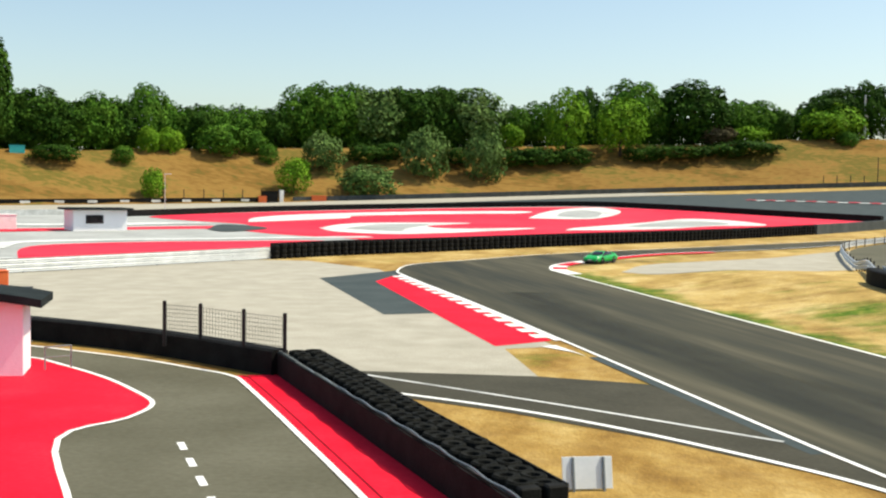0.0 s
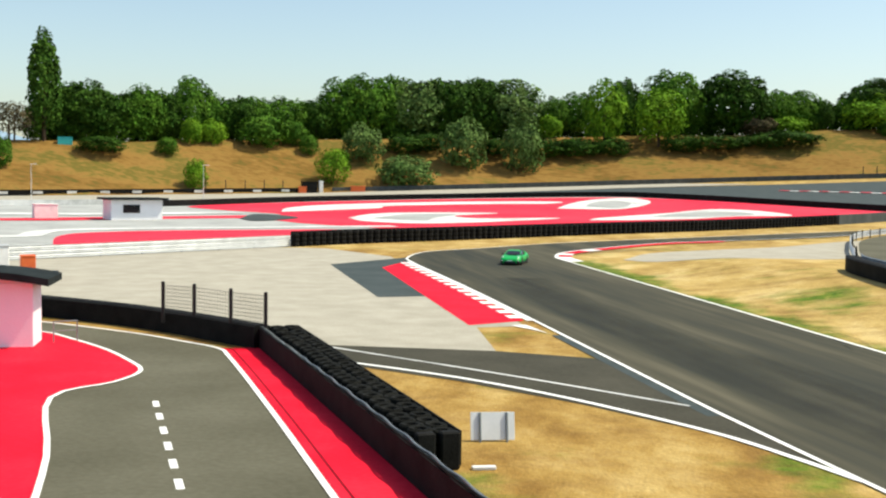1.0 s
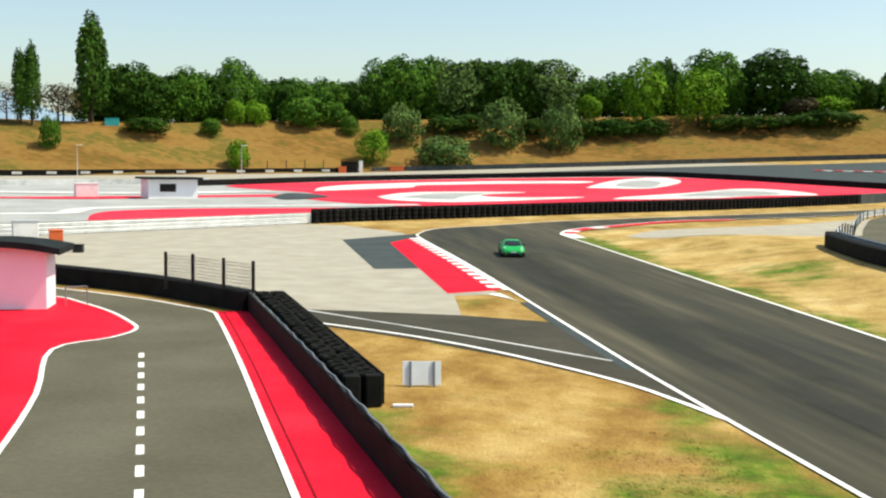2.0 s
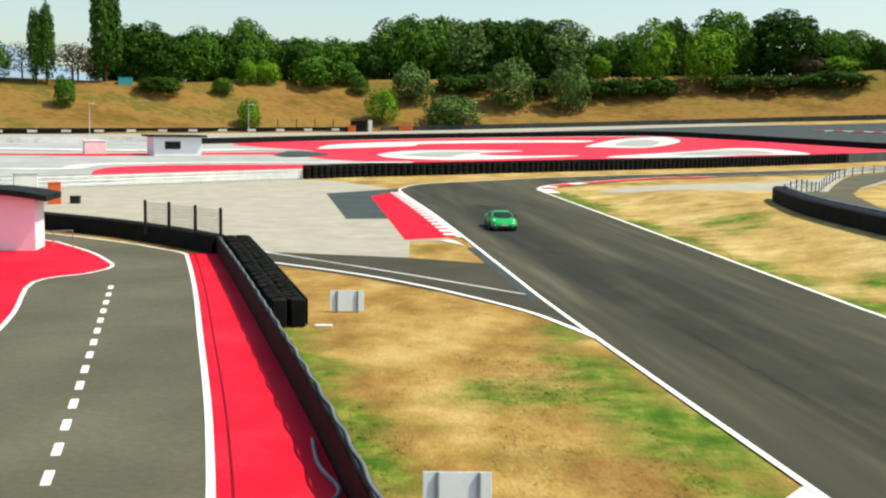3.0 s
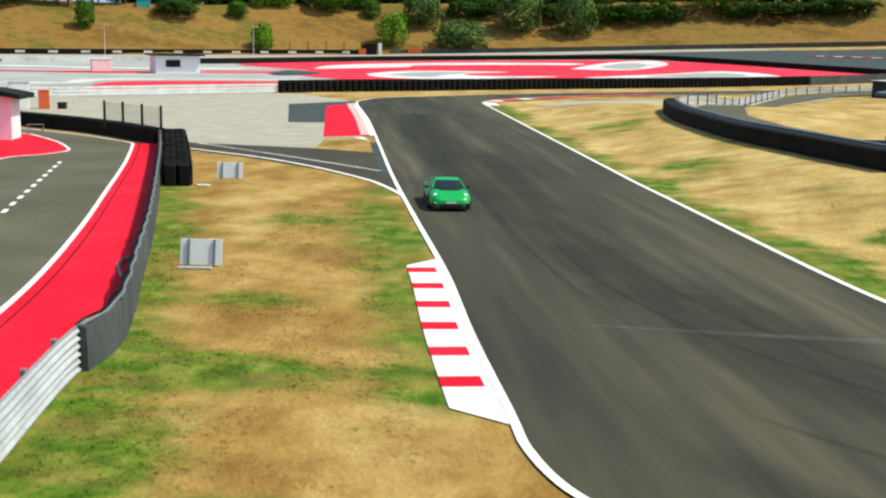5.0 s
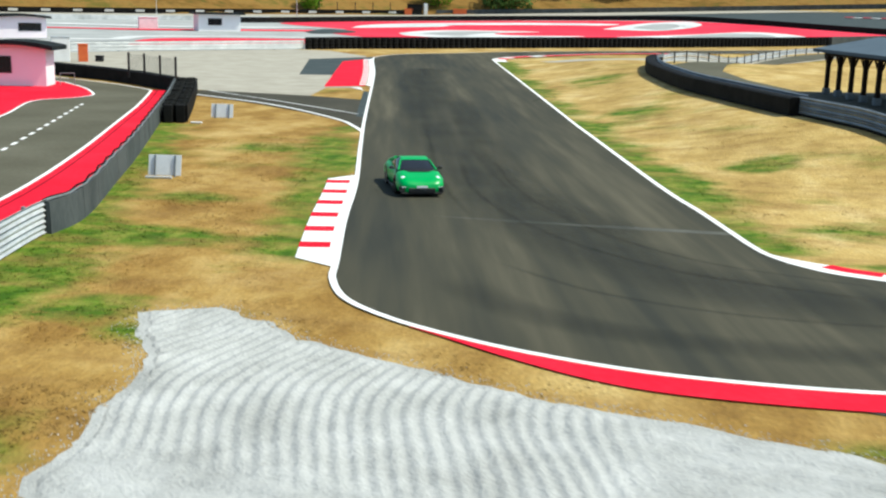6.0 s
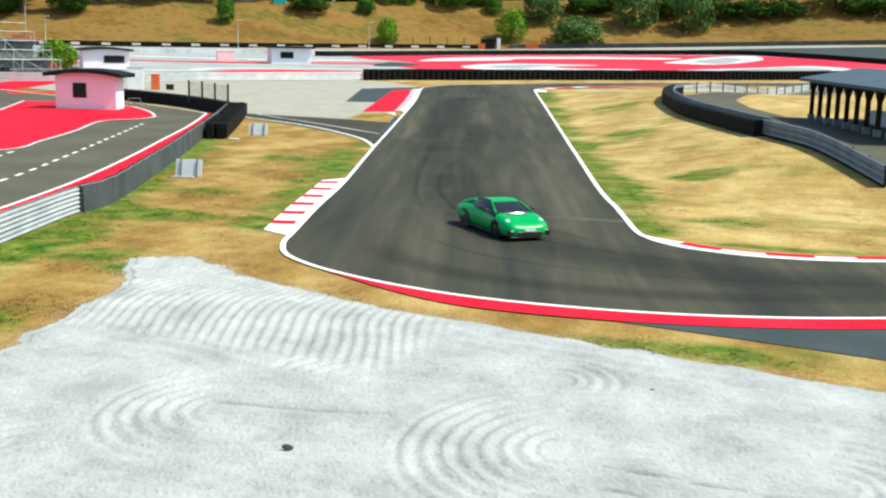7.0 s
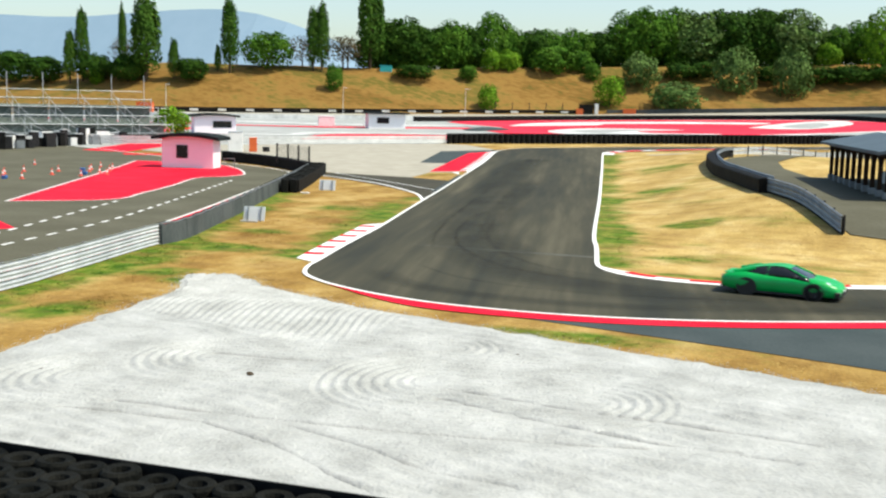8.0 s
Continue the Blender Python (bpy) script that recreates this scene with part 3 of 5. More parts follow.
sheet("red_island", PEN, 0.04, RED, "red painted island round the hut")
rim_line = [Vector(p).to_2d() for p in PEN]
ribbon("white_line", [*rim_line, rim_line[0]], -0.08, 0.09, 0.055, WHITE, "white border line of the red island", pit)
for curve, n in ((spline([(-27.4, 59.5), (-20.1, 39.8), (-16.5, 29.3), (-14.1, 18.6), (-12.6, 11)], 8), 26), (spline([(-23.4, 39.4), (-18.5, 25.4), (-15.0, 15.0)], 8), 13)):
    for i in range(n):
        ribbon("dash", stretch_of(curve, i * 1.98, i * 1.98 + 0.95), -0.1, 0.1, 0.034, WHITE, parent=pit)
ribbon("joint", offset(strip, -0.42), -0.035, 0.035, 0.036, RED_JOINT, "dark drainage joint in the red paint", pit)
for pts in ([(-64, 86), (-71, 108), (-77, 128), (-72, 128), (-62, 100), (-58, 86)], [(-89, 124), (-101, 153), (-94, 155), (-84, 131)], [(-19.5, 22), (-18.2, 24.4), (-26, 30), (-34, 26)], [(-57, 84), (-49, 88), (-48, 86), (-55, 82)]):
    sheet("red_paint", pts, 0.036, RED, "red painted marking", pit)
# lanes that tyres have darkened, and single skid marks
def lane(name, pts, width, strength, label):
    """A band of rubber along a curve, dense in its middle and thinning out to its sides."""
    curve = spline(pts, 10)
    n = max(2, int(width / 0.25)) if width > 0.5 else 2
    shade, verts, faces = [], [], []
    total = len(curve)
    for i in range(total):
        ends = step(0, 0.12, i / total) * step(1, 0.88, i / total)
        for k in range(n + 1):
            u = k / n
            t = (curve[min(i + 1, total - 1)] - curve[max(i - 1, 0)]).normalized()
            p = curve[i] + width * (u - 0.5) * Vector((-t.y, t.x))
            verts.append((p.x, p.y, rise(p.x, p.y) + 0.036))
            shade.append(strength * ends * math.sin(math.pi * u))
    for i in range(total - 1):
        for k in range(n):
            a = i * (n + 1) + k
            faces.append((a, a + 1, a + n + 2, a + n + 1))
    me = bpy.data.meshes.new(name)
    me.from_pydata(verts, [], faces)
    me.attributes.new("worn", "FLOAT", "POINT").data.foreach_set("value", shade)
    me.materials.append(RUBBERED)
    ob = new(name, me)
    ob.parent = track
    tagged(ob, label)


lane("driving_lane", [(10, 146), (-4, 135), (-12.2, 126), (-15.2, 117), (-14.0, 98), (-9.6, 78), (-2.6, 50), (1.6, 36), (5.0, 28.6), (8.6, 23.6), (13, 21.0), (18.5, 20.6), (26, 23.5), (36, 29.5)], 4.2, 0.42, "darker band of rubber laid by tyres")
lane("driving_lane", [(-6.6, 76), (-2.4, 58), (1.4, 43), (4.6, 33.5), (8.2, 27.4)], 2.2, 0.3, "faint darker band of rubber")
lane("driving_lane", [(3.2, 21.6), (5.2, 18.9), (8.4, 17.4), (12.5, 17.2), (17, 18.4), (24, 21.6)], 1.6, 0.3, "faint darker band of rubber")
for pts in ([(-0.4, 43), (1.6, 35), (4.6, 28.4), (8.6, 23.9), (13.8, 21.9)], [(0.9, 44), (3.0, 36), (5.8, 29.6), (9.4, 25.2), (14.2, 23.2)], [(-1.5, 83.6), (0.3, 77.6), (0.2, 74.0)], [(-2.6, 83.0), (-0.8, 77.2), (-0.9, 73.4)], [(4.0, 23.5), (7.5, 20.6), (12.4, 19.6), (19, 21.0)], [(-5.0, 57), (-1.8, 44), (0.4, 35.5), (2.6, 29)]):
    lane("skid_mark", pts, 0.3, 0.3, "dark skid mark")
# faint pale scuffs across the track
sheet("scuff", [(1.2, 29.28), (3.5, 29.36), (6.2, 29.4), (8.4, 29.5), (10.4, 29.58), (10.5, 29.12), (8.4, 29.06), (6.2, 29.05), (3.5, 29.12)], 0.034, SCUFFED, "pale scuffed joint across the asphalt")


# ---- raked gravel bed in the foreground ----
LINES = (((6.6, 0.0), (9.5, 0.1), (13.3, 0.5), (16.8, 1.2), (20.0, 2.2)),
         ((5.9, -0.9), (9.2, -0.6), (11.3, -1.3), (13.1, -2.4), (14.2, -3.0)),
         ((10.5, 0.1), (13.1, -0.7), (14.9, -1.6), (16.5, -1.7)),
         ((13.1, 4.3), (16.1, 3.8), (18.6, 3.7), (21.6, 3.4)),
         ((13.2, 3.4), (15.7, 2.6), (18.3, 2.1), (21.1, 2.0)),
         ((6.1, 5.1), (7.7, 5.2), (9.0, 5.5)))


def groove(x, y):
    """Single long drag marks across the bed."""
    cut = 0.0
    for run in LINES:
        for (xa, ya), (xb, yb) in zip(run, run[1:]):
            if min(xa, xb) - 0.3 < x < max(xa, xb) + 0.3:
                dx, dy = xb - xa, yb - ya
                u = min(1.0, max(0.0, ((x - xa) * dx + (y - ya) * dy) / (dx * dx + dy * dy)))
                r = math.hypot(x - xa - u * dx, y - ya - u * dy)
                if r < 0.4:
                    cut = max(cut, math.exp(-(r / 0.12) ** 2))
    return 0.1 * cut


def furrows(x, y):
    """Relief of the rake marks: straight runs, and arcs where the rake turned."""
    warp = 0.3 * noise.noise(Vector((x * 0.45, y * 0.45, 0)))
    left = 1.0
    v = 0.0
    # the fan of runs towards the corner
    w = step(8.6, 10.2, y + 0.16 * x) * step(9.0, 7.4, x)
    v += 0.6 * w * math.sin((x + 0.7 * math.sin(0.5 * (y - 9.5)) + 0.4 * warp) * math.tau / 0.3)
    left -= w
    # turns of the rake: nested arcs that run out into straight lines
    for cx, cy, r0, r1, way in ((12.4, 4.9, 0.5, 3.1, 1), (6.3, 4.8, 0.4, 2.4, 1), (11.6, 8.6, 0.3, 1.5, -1), (7.6, 7.4, 0.4, 1.9, 1), (16.5, 4.6, 0.4, 2.2, -1), (4.6, 1.6, 0.6, 2.6, 1)):
        dx = min(0.0, way * (x - cx))
        r = math.hypot(dx, (y - cy - 0.22 * (x - cx) * (dx == 0)) * 0.85) + 0.15 * warp
        w = left * step(r1, r1 - 0.35, r) * step(r0 - 0.2, r0 + 0.1, r) * step(4.2, 2.4, way * (x - cx))
        v += 0.6 * w * math.sin(r * math.tau / 0.32)
        left -= w
    s = y + 0.28 * x + warp
    v += 0.55 * left * math.sin(s * math.tau / 0.6) * step(-0.15, 0.3, noise.noise(Vector((x * 0.2, y * 0.3, 9))))
    v = math.copysign(abs(v) ** 0.75, v)
    return 0.034 * v - groove(x, y) + 0.014 * noise.noise(Vector((x * 5.5, y * 5.5, 7))) + 0.03 * noise.noise(Vector((x * 0.7, y * 0.7, 2))) + 0.022 * noise.noise(Vector((x * 2.5, y * 2.5, 4)))


def inside(p, ring):
    hit = False
    for a, b in zip(ring, ring[1:] + ring[:1]):
        if (a[1] > p[1]) != (b[1] > p[1]) and p[0] < (b[0] - a[0]) * (p[1] - a[1]) / (b[1] - a[1]) + a[0]:
            hit = not hit
    return hit


def strewn(ring):
    """Pebbles thrown out over the rim of the gravel bed."""
    rnd = random.Random(31)
    verts, faces = [], []
    for (x0, y0), (x1, y1) in zip(ring, ring[1:]):
        if max(abs(x0), abs(x1)) > 28 or min(y0, y1) < -8:
            continue
        size = math.hypot(x1 - x0, y1 - y0)
        for k in range(int(size * 60)):
            u, out = rnd.random(), abs(rnd.gauss(0, 0.22)) * rnd.choice((1, 1, -0.4))
            x = x0 + (x1 - x0) * u - (y1 - y0) / max(size, 1e-6) * out
            y = y0 + (y1 - y0) * u + (x1 - x0) / max(size, 1e-6) * out
            r, an, n = rnd.uniform(0.006, 0.02), rnd.uniform(0, 6.3), len(verts)
            verts += [(x + r * 1.3 * math.cos(an + q), y + r * math.sin(an + q), 0.0) for q in (0, 1.6, 3.1, 4.7)]
            verts.append((x + r * 0.2, y, r * 0.9 + 0.006))
            faces += [(n, n + 1, n + 4), (n + 1, n + 2, n + 4), (n + 2, n + 3, n + 4), (n + 3, n, n + 4)]
    me = bpy.data.meshes.new("pebbles")
    me.from_pydata(verts, [], faces)
    me.materials.append(GRAVEL2)
    tagged(new("pebbles", me), "loose grey pebbles strewn on dry grass beside the gravel", "pebbles", kind="stuff")


def tufts():
    """Low tufts of dry and green grass on the verges near the corner."""
    rnd = random.Random(12)
    verts, faces, lush, trodden = [], [], [], []
    lane = [(p.x, p.y) for p in LEFT] + [(p.x, p.y) for p in RIGHT[::-1]]
    spots = ((-13.5, 1.5, 8.0, 50.0, 15000), (9.5, 26.0, 25.0, 62.0, 9000), (-2.5, 24.0, 8.0, 17.0, 7000))
    wall_y, wall_x = zip(*[(p.y, p.x) for p in PITWALL])
    bed_x, bed_y = (-2.5, -0.8, 1.6, 4.6, 7.2, 11.6, 15.0, 18.6, 23, 30), (16.4, 17.0, 15.4, 13.9, 13.0, 11.8, 10.9, 10.0, 8.8, 7.5)
    side_y, side_x = (0.5, 4.0, 7.4, 10.2, 12.8, 16.4), (0.9, 0.7, 0.1, -0.3, -0.7, -2.5)
    for xa, xb, ya, yb, count in spots:
        for k in range(count):
            x, y = rnd.uniform(xa, xb), rnd.uniform(ya, yb)
            left = float(np.interp(y, (17.4, 18.6, 20.3, 22.3, 27.9, 34.9, 45.7, 59.4), (0.6, 0.1, -0.9, -1.2, -2.6, -4.3, -7.0, -10.4)))
            if x < float(np.interp(y, wall_y, wall_x)) + 0.25 or inside((x, y), lane):
                continue
            if xa < 0 and y > 17.4 and x > left - 0.35:
                continue
            if y < 17.6 and (x > float(np.interp(y, side_y, side_x)) - 0.05 and y < float(np.interp(x, bed_x, bed_y)) + 0.02 or y > float(np.interp(x, (-3, 1, 4, 8, 12, 16, 24), (17.4, 17.0, 15.4, 14.0, 13.2, 12.2, 10.6)))):
                continue
            if xa > 5 and x < float(np.interp(y, EDGE_Y, EDGE_X)) + 0.9:
                continue
            if xa > 5 and (y < 27.5 or y > 62 - 1.1 * (x - 8)):
                continue
            z, g = land(x, y), green(x, y)
            if noise.noise(Vector((x * 0.5, y * 0.5, 5))) + 0.5 * g < -0.05 + 0.3 * rnd.random():
                continue
            for b in range(3):
                an, h, w = rnd.uniform(0, 6.3), rnd.uniform(0.012, 0.034) * (1 + 0.5 * min(1, g)), rnd.uniform(0.012, 0.03)
                cx, cy, n = x + rnd.uniform(-0.07, 0.07), y + rnd.uniform(-0.07, 0.07), len(verts)
                verts += [(cx - w * math.cos(an), cy - w * math.sin(an), z), (cx + w * math.cos(an), cy + w * math.sin(an), z), (cx + 3.2 * h * math.sin(an), cy - 3.2 * h * math.cos(an), z + h)]
                faces.append((n, n + 1, n + 2))
                lush += [g] * 3
                trodden += [step(4, -3, x - float(np.interp(y, EDGE_Y, EDGE_X)) + 6)] * 3
    me = bpy.data.meshes.new("grass_tufts")
    me.from_pydata(verts, [], faces)
    for name, values in (("fade", lush), ("worn", trodden)):
        me.attributes.new(name, "FLOAT", "POINT").data.foreach_set("value", values)
    me.materials.append(GRASS)
    tagged(new("grass_tufts", me), "short dry and green grass tufts on the verge", "grass", kind="stuff")


tufts()


def raked_bed():
    ring = [(p.x, p.y) for p in spline([(-2.5, 16.4), (-0.8, 17.0), (1.6, 15.4), (4.6, 13.9), (7.2, 13.0), (11.6, 11.8), (15.0, 10.9), (18.6, 10.0), (23, 8.8), (30, 7.5), (60, 6)], 14)]
    ring += [(60, -40), (0, -40), (-6, -20), (-1, -5)] + [(p.x, p.y) for p in spline([(0.9, 0.5), (0.7, 4.0), (0.1, 7.4), (-0.3, 10.2), (-0.7, 12.8), (-2.5, 16.4)], 14)[:-1]]
    ring = [(x + 0.25 * noise.noise(Vector((x * 1.3, y * 1.3, 8))) + 0.09 * noise.noise(Vector((x * 4, y * 4, 1))), y + 0.3 * noise.noise(Vector((x * 1.1, y * 1.1, 6))) + 0.1 * noise.noise(Vector((x * 4.5, y * 4.5, 3)))) for x, y in ring]
    strewn(ring)
    sheet("gravel_base", ring, 0.004, GRAVEL2, "pale grey gravel bed")
    s, verts, faces, index = 0.055, [], [], {}
    for j in range(int(23 / s)):
        for i in range(int(27 / s)):
            x, y = -3 + i * s, -6 + j * s
            if inside((x, y), ring):
                index[i, j] = len(verts)
                edge = all(inside((x + a, y + b), ring) for a, b in ((0.25, 0), (-0.25, 0), (0, 0.25), (0, -0.25)))
                verts.append((x, y, 0.045 + furrows(x, y) if edge else 0.0))
    for i, j in index:
        q = [(i, j), (i + 1, j), (i + 1, j + 1), (i, j + 1)]
        if all(k in index for k in q):
            faces.append([index[k] for k in q])
    me = bpy.data.meshes.new("gravel_bed")
    me.from_pydata(verts, [], faces)
    me.polygons.foreach_set("use_smooth", [True] * len(faces))
    # Mark the drag grooves, deepest most, for the darker grit colour.
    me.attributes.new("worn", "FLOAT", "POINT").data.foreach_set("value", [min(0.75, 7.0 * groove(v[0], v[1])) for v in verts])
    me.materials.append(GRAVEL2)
    tagged(new("gravel_bed", me), "pale grey gravel trap with raked furrows", "gravel", kind="stuff")
    bm = bmesh.new()
    bmesh.ops.create_icosphere(bm, subdivisions=2, radius=0.07)
    for v in bm.verts:
        v.co = Vector((v.co.x * 1.5, v.co.y, v.co.z * 0.7)) * (1 + 0.4 * noise.noise(v.co * 9))
    stone = tagged(new("stone", mesh_of("stone", bm, BARK)), "small brown stone lying on the gravel", "stone")
    stone.matrix_basis = pose(8.1, 3.35, 0.09)
    for x, y in ((3.2, 1.6), (13.4, 8.6), (11.0, 8.9)):
        copy_thing(stone, pose(x, y, 0.05, 0, 0, 70 * x) @ Matrix.Diagonal((0.6, 0.6, 0.6, 1)))


raked_bed()


# ---- barriers ----
def tyre_stack_mesh(seg=12, tyres=5, r=0.33, h=1.0, mat=RUBBER_TOP):
    bm = bmesh.new()
    rings = []
    for t in range(tyres):
        z0, dz = t * h / tyres, h / tyres
        for u, w in ((0.0, 0.86), (0.25, 1.0), (0.75, 1.0), (1.0, 0.86)):
            rings.append([bm.verts.new((r * w * math.cos(math.tau * k / seg), r * w * math.sin(math.tau * k / seg), z0 + dz * u)) for k in range(seg)])
    rings.append([bm.verts.new((r * 0.5 * math.cos(math.tau * k / seg), r * 0.5 * math.sin(math.tau * k / seg), h - 0.02)) for k in range(seg)])
    rings.append([bm.verts.new((r * 0.42 * math.cos(math.tau * k / seg), r * 0.42 * math.sin(math.tau * k / seg), h - 0.14)) for k in range(seg)])
    for a, b in zip(rings, rings[1:]):
        for k in range(seg):
            bm.faces.new((a[k], a[(k + 1) % seg], b[(k + 1) % seg], b[k]))
    bm.faces.new(rings[-1])
    return mesh_of("tyre_column", bm, mat)


STACK = tyre_stack_mesh()
STACK_FAR = tyre_stack_mesh(8, 3, 0.42, 1.35, RUBBER)


def tyre_rows(parent, curve, rows, gap, me, start=0.3):
    for d in rows:
        for p, h in along(offset(curve, d), gap, start):
            ob = new("tyre_column", me)
            ob.parent = parent
            k = random.uniform(0.95, 1.05)
            ob.matrix_basis = pose(p.x, p.y, rise(p.x, p.y), random.uniform(-2, 2), random.uniform(-2, 2), random.uniform(0, 360)) @ Matrix.Diagonal((1, 1, k, 1))


def belt(name, curve, d, z0, z1, parent, mat=RUBBER, thick=0.04, label=""):
    bm = bmesh.new()
    prism(bm, curve, [(d, z0), (d + thick, z0), (d + thick, z1), (d, z1)])
    return part(name, bm, mat, parent, label)


def panel_wall():
    """The wall between pit lane and grass: belted panels, black towards the lane."""
    wall = thing("barrier_wall", "grey panelled barrier wall with black rubber lane side", "barrier wall")
    run = stretch_of([p for p in PITWALL if p.y >= 21.4], 1.0, 200)
    total = sum((q - p).length for p, q in zip(run, run[1:]))
    n = int(total / 2.45)
    for i in range(n):
        c = stretch_of(run, i * total / n + 0.015, (i + 1) * total / n - 0.015)
        bm = bmesh.new()
        prism(bm, c, [(0.0, 0.0), (-0.16, 0.0), (-0.13, 0.92 + 0.02 * (i % 2)), (0.0, 0.92 + 0.02 * (i % 2))])
        part("panel", bm, CONCRETE, wall)
    belt("lane_belt", run, 0.004, 0.02, 0.9, wall, RUBBER, 0.07, "black rubber belt facing the lane")
    # loose hose along the top
    for d, ph, mat in ((0.06, 0.0, RUBBER_TOP), (-0.06, 2.0, STEEL_DARK)):
        bm = bmesh.new()
        pts = along(offset(run, d), 0.3)
        for i, ((p, h), (q, g)) in enumerate(zip(pts, pts[1:])):
            side = Vector((-math.sin(radians(h)), math.cos(radians(h))))
            a = p + side * 0.025 * math.sin(i * 0.9 + ph)
            b = q + side * 0.025 * math.sin((i + 1) * 0.9 + ph)
            tube(bm, (a.x, a.y, 0.965 + 0.015 * math.sin(i * 0.9)), (b.x, b.y, 0.965 + 0.015 * math.sin((i + 1) * 0.9)), 0.034, seg=6)
        part("hose", bm, mat, wall, "wavy hose laid on the wall")
    low = thing("hose", "loose grey hose lying against the wall on red paint", "hose")
    pts = spline([(-13.75, 38.2), (-13.2, 36.4), (-12.45, 34.9), (-12.5, 33.7), (-11.95, 32.4), (-11.5, 31.6)], 5)
    bm = bmesh.new()
    for p, q in zip(pts, pts[1:]):
        tube(bm, (p.x, p.y, 0.09), (q.x, q.y, 0.09), 0.05, seg=6)
    part("pipe", bm, STEEL_DARK, low)


panel_wall()


def bend_barrier():
    wall = thing("tyre_barrier", "black rubber barrier with wire fence posts above", "tyre barrier")
    bm = bmesh.new()
    prism(bm, BENDWALL, [(-0.5, 0.0), (0.35, 0.0), (0.35, 0.92), (0.2, 1.0), (-0.35, 1.0), (-0.5, 0.9)])
    part("belt", bm, RUBBER, wall)
    tops = [(-31.7, 74.4), (-30.0, 73.5), (-27.9, 71.7), (-26.1, 70.4)]
    for x, y in tops:
        bm = bmesh.new()
        box(bm, x, y, 1.6, 0.14, 0.14, 1.9, 0.02)
        part("post", bm, DARKMETAL, wall, "dark metal fence post")
    for (x0, y0), (x1, y1) in zip(tops, tops[1:]):
        bm = bmesh.new()
        for k in range(9):
            z = 1.1 + k * 0.16
            tube(bm, (x0, y0, z), (x1, y1, z), 0.008, seg=4)
        for k in range(1, 14):
            u = k / 14
            tube(bm, (x0 + (x1 - x0) * u, y0 + (y1 - y0) * u, 1.05), (x0 + (x1 - x0) * u, y0 + (y1 - y0) * u, 2.42), 0.006, seg=4)
        part("wire_mesh", bm, DARKMETAL, wall, "fine wire mesh")
    tyres = thing("tyre_barrier", "double row of black tyre stacks beside the wall", "tyre barrier")
    run = [p for p in PITWALL if p.y >= 50.6]
    tyre_rows(tyres, run, (-0.58, -1.2), 0.66, STACK)
    belt("belt", run, -1.62, 0.05, 0.95, tyres, RUBBER, 0.05)
    d = (run[1] - run[0]).normalized()
    n = Vector((-d.y, d.x))
    for u in (-0.6, -1.25):
        bm = bmesh.new()
        c = run[0] + n * u - d * 0.12
        box(bm, c.x, c.y, 0.5, 0.5, 0.3, 0.98, 0.04, math.degrees(math.atan2(n.y, n.x)))
        part("end_block", bm, RUBBER, tyres)


bend_barrier()


def w_beam(bm, curve, z, h=0.31, depth=0.08):
    prism(bm, curve, [(0, z - h / 2), (depth, z - h * 0.3), (0.02, z), (depth, z + h * 0.3), (0, z + h / 2), (-0.02, z + h / 2), (depth - 0.025, z + h * 0.3), (-0.01, z), (depth - 0.025, z - h * 0.3), (-0.02, z - h / 2)])


def guard_rail(label, curve, levels, mat, post_gap=2.0, side=-0.1, top=1.15, post_mat=STEEL_DARK, flip=1):
    rail = thing("guard_rail", label, "guard rail")
    for z in levels:
        bm = bmesh.new()
        w_beam(bm, offset(curve, 0.0), z)
        part("beam", bm, mat, rail)
    for p, h in along(offset(curve, side), post_gap, 0.3):
        bm = bmesh.new()
        z = rise(p.x, p.y)
        box(bm, p.x, p.y, z + top / 2, 0.12, 0.1, top, 0.012, h)
        part("post", bm, post_mat, rail)
    return rail


near_rail = [p for p in PITWALL if p.y <= 23.6]
guard_rail("triple-beam galvanised guard rail beside the pit lane", near_rail, (0.2, 0.52, 0.84), STEEL, 2.0, 0.12, 1.0)
RAILR = spline([(20.6, 41.2), (18.1, 49), (15.3, 57.5)], 10)
railr = guard_rail("weathered three-beam guard rail beside dry grass", RAILR, (0.28, 0.58, 0.88), STEEL_DARK, 2.0, -0.2, 1.0, DARKMETAL)
# Black strip that closes the gaps between and below the beams.
belt("belt", RAILR, -0.09, 0.0, 0.95, railr, RUBBER, 0.05, "black backing strip behind the beams")
RAILB = spline([(7.4, 100.5), (8.9, 105.5), (11.2, 113), (15.2, 126), (20, 143), (26, 160), (37, 176), (60, 203)], 8)
guard_rail("pale guard rail with dark posts round the service road", RAILB, (0.4, 0.78), STEEL, 4.0, -0.14, 1.1, DARKMETAL)
TYRER = spline([(15.3, 57.5), (12.1, 67.5), (10.0, 74.5), (8.5, 81.5), (7.3, 88.5), (6.9, 94), (6.9, 98), (7.4, 100.5)], 8)


def curved_tyres():
    t = thing("tyre_barrier", "black tyre barrier wrapped in rubber belt, curving", "tyre barrier")
    bm = bmesh.new()
    prism(bm, TYRER, [(-0.35, 0.0), (0.6, 0.0), (0.6, 0.9), (0.48, 0.97), (-0.2, 0.97), (-0.35, 0.9)])
    part("belt", bm, RUBBER, t)
    bm = bmesh.new()
    w_beam(bm, offset(TYRER, -0.42), 0.95)
    part("beam", bm, STEEL_DARK, t, "steel beam behind the tyres")


curved_tyres()


